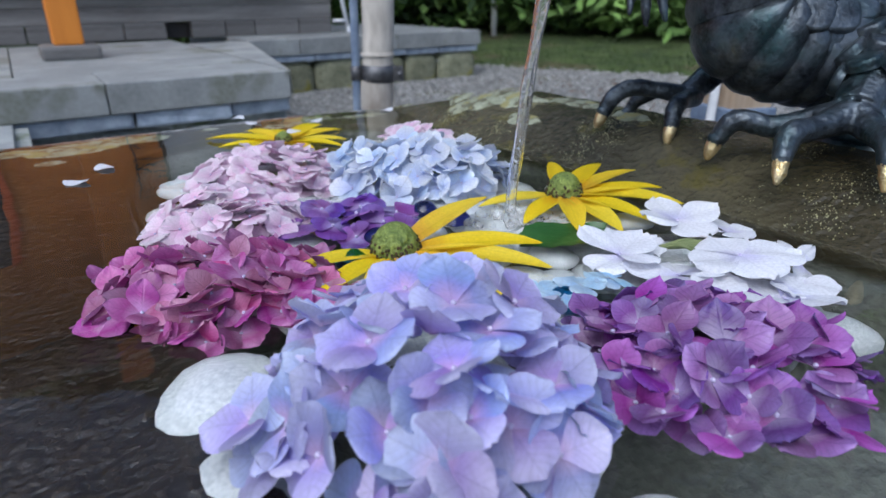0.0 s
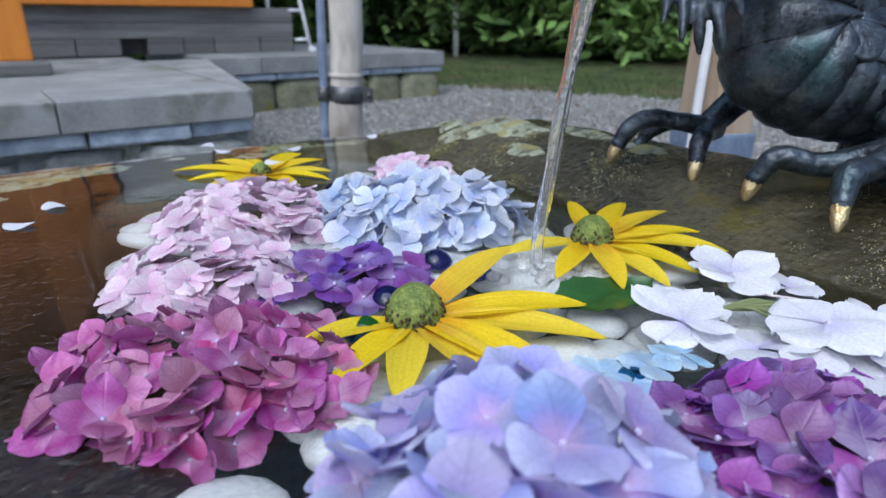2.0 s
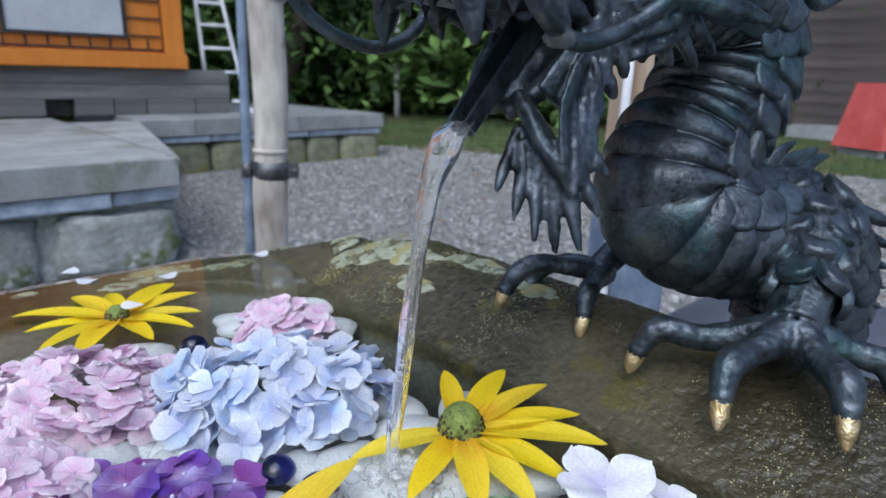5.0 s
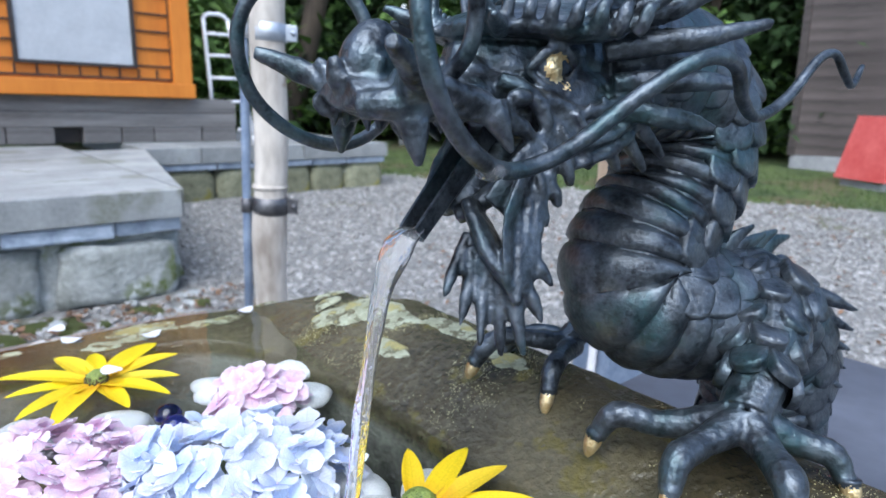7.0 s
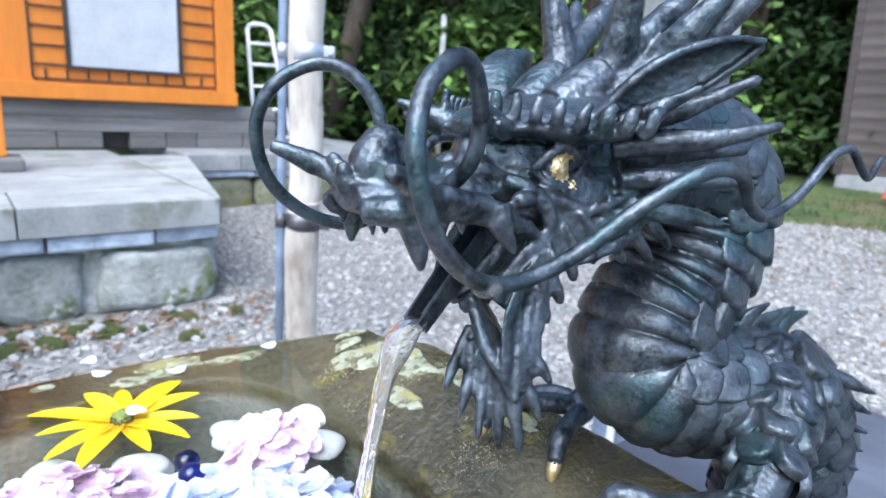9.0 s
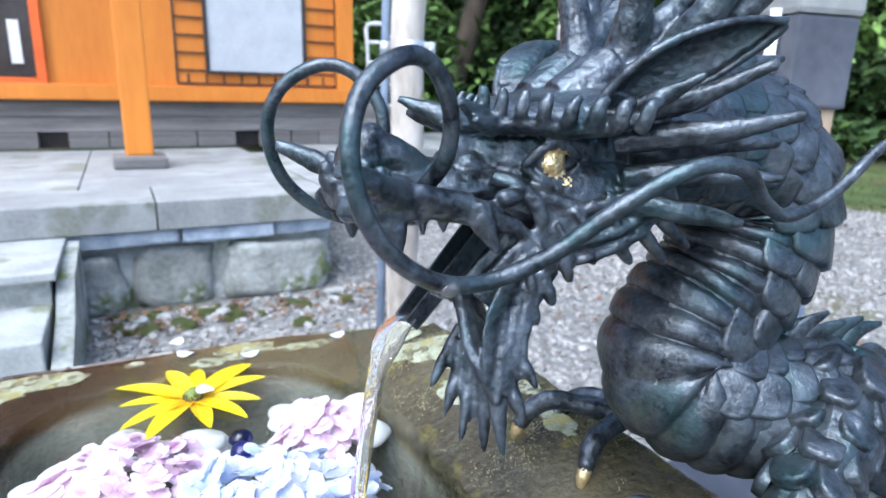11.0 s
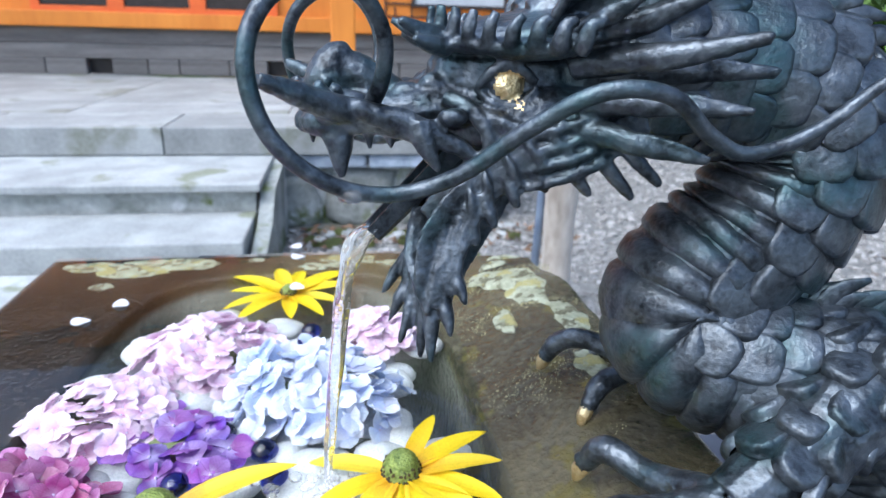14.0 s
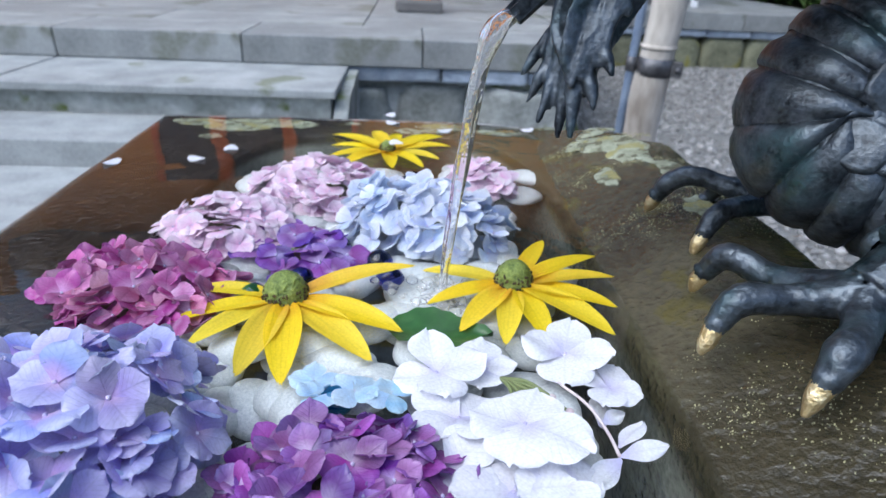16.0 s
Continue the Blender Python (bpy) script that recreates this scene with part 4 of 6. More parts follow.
    toe((0.374, 0.614, 0.860, 0.0135), (0.348, 0.604, 0.854, 0.0092), (0.328, 0.592, 0.852, 0.0106), (0.321, 0.584, 0.838, 0.0066))
    toe((0.378, 0.612, 0.860, 0.0135), (0.378, 0.590, 0.854, 0.0094), (0.373, 0.568, 0.853, 0.0110), (0.369, 0.559, 0.840, 0.0066))
    toe((0.384, 0.616, 0.860, 0.013), (0.405, 0.606, 0.852, 0.0095), (0.420, 0.597, 0.848, 0.0094), (0.424, 0.590, 0.836, 0.006))
    claws = (((0.247, 0.748, 0.841), (0.241, 0.748, 0.8205)), ((0.291, 0.704, 0.838), (0.287, 0.697, 0.8185)), ((0.304, 0.643, 0.840), (0.299, 0.643, 0.8195)),
             ((0.322, 0.585, 0.842), (0.318, 0.578, 0.8195)), ((0.370, 0.560, 0.846), (0.366, 0.552, 0.8235)), ((0.424, 0.588, 0.840), (0.424, 0.583, 0.8235)), ((0.276, 0.783, 0.834), (0.272, 0.783, 0.8155)))
    claws = [(a, (b[0], b[1], b[2] + 0.0042)) for a, b in claws]
    # the toe runs on to a short blunt claw
    claws = [(a, tuple(0.74 * p + 0.26 * q for p, q in zip(a, b)), b) for a, b in claws]
    for a, m, b in claws:
        wt((*a, 0.0060), (*[0.5 * (p + q) for p, q in zip(a, m)], 0.0060), (*m, 0.0042), sides=12)
        wt((*m, 0.0052), (*[0.5 * (p + q) for p, q in zip(m, b)], 0.0046), (*b, 0.0018), sides=10)
    claws = [(m, b) for a, m, b in claws]
    # scales of the near upper leg, and tufts behind the elbow
    q0, q1 = Vector((0.428, 0.690, 0.908)), Vector((0.394, 0.633, 0.876))
    t = (q1 - q0).normalized()
    for i in range(5):
        f = i / 4
        c, rad = q0.lerp(q1, f * 0.95), 0.028 - 0.010 * f
        u = Vector((0.75, -0.55, 0.35))
        u = (u - t * u.dot(t)).normalized()
        w = t.cross(u)
        for k in range(6):
            a = radians(-150 + 60 * (k + 0.5 * (i % 2)))
            plate(c + (u * math.cos(a) + w * math.sin(a)) * rad, t, u * math.cos(a) + w * math.sin(a), 0.0135, 0.0105, 0.003, 0.25)
    for k in range(5):
        p = Vector((0.448, 0.690, 0.915 - 0.014 * k))
        wt((*p, 0.006), (*(p + Vector((0.024, -0.004, -0.006))), 0.0055), (*(p + Vector((0.046, -0.006, -0.014))), 0.0013), sides=8)
    # fuse everything into one casting
    raw = new("raw_cast", mesh("raw_cast", L.v, L.f, None))
    md = raw.modifiers.new("fuse", "REMESH")
    md.mode, md.voxel_size, md.use_smooth_shade = "VOXEL", 0.0011, True
    sm = raw.modifiers.new("soften", "SMOOTH")
    sm.factor, sm.iterations = 0.5, 1
    dg = bpy.context.evaluated_depsgraph_get()
    me = bpy.data.meshes.new_from_object(raw.evaluated_get(dg))
    co = np.zeros(len(me.vertices) * 3, np.float32)
    nr = np.zeros(len(me.vertices) * 3, np.float32)
    me.vertices.foreach_get("co", co)
    me.vertex_normals.foreach_get("vector", nr)
    co, nr = co.reshape(-1, 3), nr.reshape(-1, 3)
    amp = np.array([0.00060 * noise.noise(Vector(p) * 45) + 0.00050 * noise.noise(Vector(p) * 110) + 0.00042 * noise.noise(Vector(p) * 260) for p in co.tolist()], np.float32)
    co = co + nr * amp[:, None]
    me.vertices.foreach_set("co", co.ravel())
    extra = mesh("plates", X.v, X.f, None)
    bm = bmesh.new()
    bm.from_mesh(me)
    bm.from_mesh(extra)
    bm.to_mesh(me)
    bm.free()
    bpy.data.meshes.remove(extra)
    old = raw.data
    bpy.data.objects.remove(raw)
    bpy.data.meshes.remove(old)
    me.name = "dragon_statue"
    me.materials.clear()
    me.materials.append(M_BRONZE)
    me.materials.append(M_GOLD)
    co = np.zeros(len(me.polygons) * 3, np.float32)
    me.polygons.foreach_get("center", co)
    co = co.reshape(-1, 3)
    wob = 0.0012 * np.sin(co[:, 0] * 1900) * np.sin(co[:, 2] * 1700 + co[:, 1] * 1500)
    gold = np.zeros(len(co), bool)
    for sg in (1, -1):
        gold |= np.linalg.norm(co - np.array(hp(0.078, 0.0335 * sg, 0.0465)), axis=1) + wob * 0.5 < 0.0076
    gold |= np.linalg.norm(co - np.array(hp(0.083, 0.038, 0.037)), axis=1) + wob < 0.0022
    for a, b in claws[:6]:
        a, b = np.array(a), np.array(b)
        t = np.clip(((co - a) @ (b - a)) / ((b - a) @ (b - a)), 0, 1)
        dist = np.linalg.norm(co - (a + t[:, None] * (b - a)), axis=1)
        gold |= (dist + wob * 0.25 < 0.0058) & (((co - a) @ (b - a)) + wob * 0.01 > 0)
    me.polygons.foreach_set("material_index", gold.astype(np.int32))
    me.polygons.foreach_set("use_smooth", [True] * len(me.polygons))
    thing("dragon_statue", "dark bronze dragon statue with gilded eyes and claws on stone rim", "statue", data=me)


def build_spout():
    # open channel of dark copper in the dragon's mouth, and the water that leaves it
    a, b = hp(0.062, 0.004, 0.016), Vector((0.188, 0.601, 0.969))
    d = (b - a).normalized()
    x = d.cross(Vector((0, 0, 1))).normalized()
    z = x.cross(d)
    prof = [(-8, 6), (-8, -5), (-5, -8), (5, -8), (8, -5), (8, 6), (6, 6), (6, -4), (4, -6), (-4, -6), (-6, -4), (-6, 6)]
    vs = [p + x * (u * 0.001 * k) + z * (v * 0.001 * k) for p, k in ((a, 0.95), (b, 0.72)) for u, v in prof]
    n = len(prof)
    fs = [[i, (i + 1) % n, n + (i + 1) % n, n + i] for i in range(n)] + [[i for i in range(n)][::-1], [n + i for i in range(n)]]
    thing("water_spout", "dark copper channel leading water out of the dragon's mouth", "spout", data=mesh("water_spout", vs, fs, M_BRONZE, smooth=False))
    p = Vector((0.190, 0.603, 0.972))
    pts = [(*p, 0.0066), (0.1835, 0.599, 0.966, 0.0068), (0.1785, 0.597, 0.956, 0.0060), (0.174, 0.596, 0.940, 0.0050), (0.170, 0.596, 0.915, 0.0042), (0.166, 0.5955, 0.885, 0.0037), (0.162, 0.595, 0.850, 0.0033), (0.1585, 0.5945, 0.820, 0.0031), (0.1575, 0.594, 0.798, 0.0036)]
    s = spline(pts, 8)
    vs, fs = [], []
    for i, q in enumerate(s):
        for k in range(24):
            a = 2 * math.pi * k / 24
            r = q[3] * (1 + 0.17 * math.sin(2 * a + i * 0.16) + 0.10 * math.sin(5 * a - i * 0.22) + 0.06 * math.sin(i * 0.5) + 0.05 * noise.noise((math.cos(a) * 2, math.sin(a) * 2, i * 0.3)))
            vs.append((q[0] + math.cos(a) * r, q[1] + math.sin(a) * r, q[2]))
    for i in range(len(s) - 1):
        for k in range(24):
            fs.append([i * 24 + k, i * 24 + (k + 1) % 24, (i + 1) * 24 + (k + 1) % 24, (i + 1) * 24 + k])
    fs += [list(range(24))[::-1], [(len(s) - 1) * 24 + k for k in range(24)]]
    st = thing("water_stream", "thin clear twisting stream of falling water", "water", data=mesh("water_stream", vs, fs, M_STREAM))
    st.visible_shadow = False
    v, f = ellipsoid((0, 0, 0), (0.0062, 0.0045, 0.0036), None, 14, 10)
    drop = thing("water_drop", "clear drop of water hanging from the dragon's bronze whisker", "drop", hp(0.006, 0.0690, 0.0046), data=mesh("water_drop", v, f, M_STREAM))
    drop.visible_shadow = False
    r = random.Random(12)
    bub = mesh("bubble", *ellipsoid((0, 0, 0), (1, 1, 0.7), None, 12, 8), M_STREAM)
    for i in range(80):
        a, d = r.uniform(0, 6.3), abs(r.gauss(0, 0.020)) + 0.003
        sc = r.uniform(0.0010, 0.0046)
        ob = thing("water_bubble", "small clear bubble floating where the stream lands", "bubble", Matrix.Translation((0.157 + d * math.cos(a) + 0.006, 0.594 + d * math.sin(a) - 0.010, W + sc * 0.25)) @ Matrix.Scale(sc, 4), group="bubbles in the splash", data=bub)
        ob.visible_shadow = False


# ---- flowers ----
def petal_mesh(size, mat, seed, width=1.0, cup=0.25, point=0.0):
    """One broad, slightly cupped petal lying along x."""
    r = random.Random(seed)
    vs, fs, uv = [], [], []
    nu, nv = 9, 8
    ln, wd = size * r.uniform(0.9, 1.1), size * 0.57 * width * r.uniform(0.92, 1.1)
    tilt, curl, wav = cup + r.uniform(-0.14, 0.16), r.uniform(-0.50, 0.08), r.uniform(0, 6)
    for i in range(nu + 1):
        t = i / nu
        half = wd * (0.12 + 0.88 * math.sin(math.pi / 2 * t / 0.58) ** 1.35 if t < 0.58 else math.sqrt(max(0.004, 1 - ((t - 0.58) / 0.43) ** 2))) * (1 - point * t * t)
        for j in range(nv + 1):
            k = 2 * j / nv - 1
            x = ln * (t - 0.05 * k * k * t)
            z = x * math.tan(tilt) + curl * ln * t * t * 0.5 + 0.22 * half * k * k * (0.5 - t) + 0.045 * size * math.sin(wav + 4 * k + 3 * t) * t + 0.02 * size * math.sin(2 * wav + 9 * k) * t * t
            vs.append((x, half * k, z))
            uv.append((t, k * 0.5 + 0.5))
    for i in range(nu):
        for j in range(nv):
            k = i * (nv + 1) + j
            fs.append([k, k + nv + 1, k + nv + 2, k + 1])
    return mesh("petal", vs, fs, mat, uv=uv)


def bead_mesh(size, mat):
    b = ellipsoid((0, 0, size * 0.07), (size * 0.066,) * 3, None, 8, 5)
    return mesh("floret", *b, mat)


def add_petals(parent, shapes, r, count=4):
    for p in range(count):
        a = 360 / count * p + r.uniform(-9, 9)
        piece("petal", r.choice(shapes), parent, pose(0, 0, 0.0006 * (p % 2), r.uniform(-8, 8), r.uniform(-9, 9), a))


def mophead(label, at, rx, ry, high, count, size, mat, seed, turn=0.0, low=0.15, cup=0.25, point=0.0, wild=0.34):
    r = random.Random(seed)
    head = thing("hydrangea_head", label, "flower", at, group="floating hydrangea heads")
    shapes = [petal_mesh(size * k, mat, seed * 10 + i, cup=cup, point=point) for i, k in enumerate((1.0, 0.9, 1.08, 0.97, 1.03, 0.94))]
    bead = bead_mesh(size, M_HEART)
    # pale stems under the dome
    b = ellipsoid((0, 0, -0.004), (rx * 0.55, ry * 0.55, max(0.006, high * 0.45)), None, 14, 8)
    piece("flower_core", mesh("flower_core", *b, M_STEM), head, label="green flower stalks under the petals")
    for i in range(count):
        f = (i + 0.5) / count
        z = 1 - f * (1 - low)
        rad = math.sqrt(max(0, 1 - z * z))
        a = i * 2.39996 + r.uniform(-0.25, 0.25) + turn
        k = r.uniform(0.86, 1.10)
        p = Vector((rx * rad * math.cos(a) * k, ry * rad * math.sin(a) * k, high * z * k))
        nrm = Vector((p.x / rx ** 2, p.y / ry ** 2, 1.15 * p.z / high ** 2 + 0.35 / high)).normalized()
        nrm = (nrm + Vector((r.uniform(-wild, wild), r.uniform(-wild, wild), r.uniform(-.1, .2)))).normalized()
        q = nrm.to_track_quat("Z", "Y").to_matrix().to_4x4() @ Matrix.Rotation(r.uniform(0, 6.3), 4, "Z")
        fl = piece("floret", bead, head, Matrix.Translation(p) @ q @ Matrix.Scale(r.uniform(0.85, 1.12), 4))
        add_petals(fl, shapes, r)
    return head


def ray_petal(name, length, width, droop, seed):
    r = random.Random(seed)
    vs, fs, uv = [], [], []
    nu, nv = 9, 6
    tw = r.uniform(-0.15, 0.15)
    for i in range(nu + 1):
        t = i / nu
        half = width * (math.sin(math.pi * (0.10 + 0.86 * t) ** 0.95) ** 0.75)
        if i == nu:
            half *= 0.75
        for j in range(nv + 1):
            s = 2 * j / nv - 1
            x = length * t * (1 - (0.04 * (1 if j % 2 else 0) if i == nu else 0)) - 0.03 * length * s * s * t
            z = droop * length * (t * 0.5 - 1.1 * t * t) + 0.12 * half * math.cos(3 * math.pi * s) * (1 - t) + 0.35 * half * s * s + tw * half * s * t
            vs.append((x, half * s, z))
            uv.append((t, s * 0.5 + 0.5))
    for i in range(nu):
        for j in range(nv):
            k = i * (nv + 1) + j
            fs.append([k, k + nv + 1, k + nv + 2, k + 1])
    return mesh(name, vs, fs, P_YEL, uv=uv)


def coneflower(label, at, petals, cone_r, cone_h, seed, lean=(0, 0)):
    """petals: (direction in degrees, length, lift) one by one."""
    f = thing("yellow_coneflower", label, "flower", pose(*at, lean[0], lean[1], 0), group="floating yellow coneflowers")
    vs, fs = ellipsoid((0, 0, 0), (1, 1, 1), None, 40, 24)
    out = []
    for v in vs:
        v = Vector(v)
        k = 1 + 0.08 * math.sin(26 * math.atan2(v.y, v.x)) * math.sin(30 * v.z) * (1 - v.z * v.z)
        out.append((v.x * cone_r * k, v.y * cone_r * k, (v.z * cone_h if v.z > 0 else v.z * cone_h * 0.4) + 0.003))
    piece("cone", mesh("cone", out, fs, M_CONE), f, label="bumpy green cone with dark pollen tips")
    vs, fs = [], []
    r = random.Random(seed)
    for i in range(90):
        a, up = r.uniform(0, 6.3), r.uniform(0, 1) ** 1.6
        k = cone_r * (1.06 - 0.16 * up)
        e = ellipsoid((k * math.cos(a), k * math.sin(a), 0.003 + cone_h * 0.50 * up), (0.0008, 0.0008, 0.0011), None, 6, 4)
        o = len(vs)
        vs += list(e[0])
        fs += [[c + o for c in q] for q in e[1]]
    piece("pollen_ring", mesh("pollen_ring", vs, fs, M_POLLEN), f, label="dark brown pollen specks round the cone")
    for i, (ang, ln, up) in enumerate(petals):
        me = ray_petal("petal", ln, ln * 0.118 + 0.0012, 0.12, seed * 50 + i)
        piece("petal", me, f, Matrix.Rotation(radians(ang), 4, "Z") @ pose(cone_r * 0.55, 0, 0.001 + 0.0007 * (i % 3), 0, -up, 0))


def lace_floret(label, at, size, seed, tilt=(0, 0), turn=0, mat=None):
    mat = mat or P_LACE
    f = thing("lacecap_floret", label, "flower", pose(*at, tilt[0], tilt[1], turn), group="lacecap hydrangea florets")
    r = random.Random(seed)
    b = ellipsoid((0, 0, size * 0.03), (size * 0.035, size * 0.035, size * 0.028), None, 8, 5)
    piece("heart", mesh("heart", *b, M_HEART), f)
    add_petals(f, [petal_mesh(size * k, mat, seed + i, width=0.90, cup=0.12) for i, k in enumerate((1.0, 0.94, 1.05))], r)


def build_flowers():
    mophead("periwinkle and lilac hydrangea mophead floating in the basin", (0.117, 0.376, W + 0.006), 0.052, 0.055, 0.038, 72, 0.0148, P_PERI, 1, low=0.0, cup=0.36, wild=0.70)
    mophead("magenta pink hydrangea mophead half sunk in the water", (0.006, 0.478, W - 0.007), 0.058, 0.047, 0.019, 70, 0.0130, P_MAG, 2, low=0.0, point=0.28, cup=0.34, wild=0.75)
    mophead("deep purple hydrangea mophead half sunk in the water", (0.226, 0.424, W - 0.008), 0.054, 0.049, 0.020, 64, 0.0146, P_PURP, 3, low=0.0, point=0.2, cup=0.32, wild=0.72)
    mophead("pale pink hydrangea mophead floating in the basin", (-0.022, 0.570, W - 0.003), 0.045, 0.047, 0.021, 66, 0.0118, P_PINK, 4, low=0.0, cup=0.24, wild=0.55)
    mophead("pale pink hydrangea mophead beside the far yellow flower", (-0.026, 0.672, W - 0.003), 0.058, 0.051, 0.023, 84, 0.0118, P_PINK, 5, low=0.0, cup=0.24, wild=0.55)
    mophead("sky blue hydrangea mophead floating in the basin", (0.092, 0.668, W - 0.002), 0.068, 0.049, 0.030, 84, 0.0134, P_BLUE, 6, low=0.0, cup=0.34, wild=0.70)
    mophead("small pink hydrangea mophead floating at the far end", (0.082, 0.772, W - 0.003), 0.035, 0.030, 0.021, 52, 0.0105, P_PINK, 7, low=0.0, cup=0.24, wild=0.55)
    mophead("loose dark violet hydrangea cluster lying flat on the water", (0.046, 0.572, W - 0.001), 0.050, 0.036, 0.007, 15, 0.0155, P_VIO, 8, low=0.05, cup=0.1, wild=0.42)
    coneflower("yellow coneflower with a dark-flecked green cone floating on the water", (0.089, 0.522, W + 0.000), [(-94, 0.062, 5), (-62, 0.074, 5), (-46, 0.080, 4), (-14, 0.080, 5), (6, 0.076, 6), (50, 0.076, 13), (-118, 0.060, 5), (-150, 0.050, 6)], 0.0135, 0.016, 1)
    coneflower("yellow coneflower floating beside the falling stream", (0.196, 0.619, W + 0.003), [(-163, 0.056, 2), (-121, 0.056, 2), (-90, 0.060, 1), (-66, 0.060, 1), (-44, 0.060, 2), (-15, 0.072, 4), (3, 0.062, 9), (28, 0.058, 14), (57, 0.058, 12), (94, 0.046, 18)], 0.0120, 0.015, 2)
    coneflower("yellow coneflower floating at the far end of the basin", (-0.052, 0.806, W - 0.003), [(8 + 33 * i + 7 * (i % 2), 0.058 + 0.008 * ((i * 7) % 3), 6) for i in range(11)], 0.0085, 0.010, 3)
    # lacecap
    for i, (x, y, z, s, tx, ty, tz) in enumerate(((0.256, 0.563, .006, .027, 3, 2, 20), (0.209, 0.509, .006, .026, -2, 3, 50), (0.265, 0.495, .012, .028, 2, -2, 10), (0.234, 0.490, .003, .024, -6, 5, 70), (0.275, 0.466, .003, .025, 4, 4, 35), (0.246, 0.462, .002, .024, 0, 0, 0), (0.222, 0.532, .002, .021, 3, -3, 25), (0.288, 0.482, .002, .022, 5, 0, 60), (0.284, 0.556, .001, .018, 0, 5, 15))):
        lace_floret("white lacecap hydrangea floret with four broad petals", (x, y, W + z), s, 100 + i, (tx, ty), tz)
    wilted = thing("wilted_floret", "wilted lilac-white lacecap floret drooping from its stalk into the water", "flower")
    piece("stalk", mesh("stalk", *tube([(0.262, 0.540, W + 0.005, 0.0007), (0.280, 0.534, W + 0.004, 0.0008), (0.294, 0.524, W + 0.002, 0.0008), (0.304, 0.513, W + 0.001, 0.0009)], 5, 8), M_BUD), wilted)
    for i, (x, y, ang, ln, tip) in enumerate(((0.290, 0.526, 100, .034, 8), (0.302, 0.518, 82, .024, -6), (0.304, 0.513, 44, .022, -10), (0.305, 0.512, -105, .026, 6), (0.290, 0.529, 74, .020, 12))):
        piece("petal", petal_mesh(ln, P_LACE, 300 + i, width=0.42, cup=0.02, point=0.3), wilted, pose(x, y, W + 0.001, 24 * (-1) ** i, tip, ang))
    for i, (x, y, s) in enumerate(((0.183, 0.476, .0135), (0.162, 0.470, .0125), (0.199, 0.484, .0125), (0.172, 0.462, .011))):
        lace_floret("small light blue hydrangea floret floating on the water", (x, y, W + 0.004), s, 150 + i, (4, 6), 33 * i, P_LIGHT)
    stem = thing("flower_sprig", "thin green lacecap sprig with pale unopened buds", "sprig")
    r = random.Random(31)
    for i in range(7):
        a = r.uniform(-0.9, 0.9)
        p0 = Vector((0.236, 0.528, W + 0.003))
        p1 = p0 + Vector((0.05 * math.cos(a), 0.03 * math.sin(a) - 0.008, 0.002)) * r.uniform(0.5, 1.15)
        mid = p0.lerp(p1, 0.5) + Vector((0, 0, 0.004))
        piece("stalk", mesh("stalk", *tube([(*p0, 0.0012), (*mid, 0.001), (*p1, 0.0008)], 4, 6), M_STEM), stem)
        piece("bud", mesh("bud", *ellipsoid(p1, (0.0022, 0.0022, 0.002), None, 8, 6), M_BUD), stem)
    # leaf under the splash
    vs, fs, n = [], [], 12
    for i in range(n + 1):
        t = i / n
        half = 0.020 * math.sin(math.pi * t ** 0.8) ** 0.8
        for j in range(9):
            s = j / 4 - 1
            e = 0.0012 * (j in (0, 8)) * (1 if i % 2 else -1)
            vs.append((0.062 * (t - 0.5), half * s + e, 0.004 * abs(s) - 0.0012 * math.cos(9 * t) * abs(s) + (0.0012 if j == 4 else 0)))
    for i in range(n):
        for j in range(8):
            k = i * 9 + j
            fs.append([k, k + 9, k + 10, k + 1])
    thing("green_leaf", "dark green serrated leaf floating under the splash", "leaf", pose(0.186, 0.546, W + 0.0005, 0, 0, 28), data=mesh("green_leaf", vs, fs, M_LEAFW))
    # fallen petals on the wet rim
    for i, (x, y) in enumerate(((-0.111, 0.893), (-0.044, 0.905), (-0.137, 0.920), (-0.175, 0.700), (-0.174, 0.657), (0.03, 0.975), (-0.225, 0.60), (-0.040, 0.806))):
        vs, fs = [], []
        for k in range(12):
            a = 2 * math.pi * k / 12
            vs.append((0.0095 * math.cos(a) * (1 + 0.12 * math.sin(3 * a + i)), 0.0075 * math.sin(a), 0.0012 * math.cos(2 * a)))
        vs.append((0, 0, -0.0004))
        fs = [[k, (k + 1) % 12, 12] for k in range(12)]
        thing("fallen_petal", "single pale hydrangea petal lying on the wet stone rim", "petal", pose(x, y, W + (0.0015 if i < 7 else 0.010), 0, 0, 47 * i), group="fallen petals", data=mesh("fallen_petal", vs, fs, P_LACE, uv=[(0.8, 0.5)] * 13))


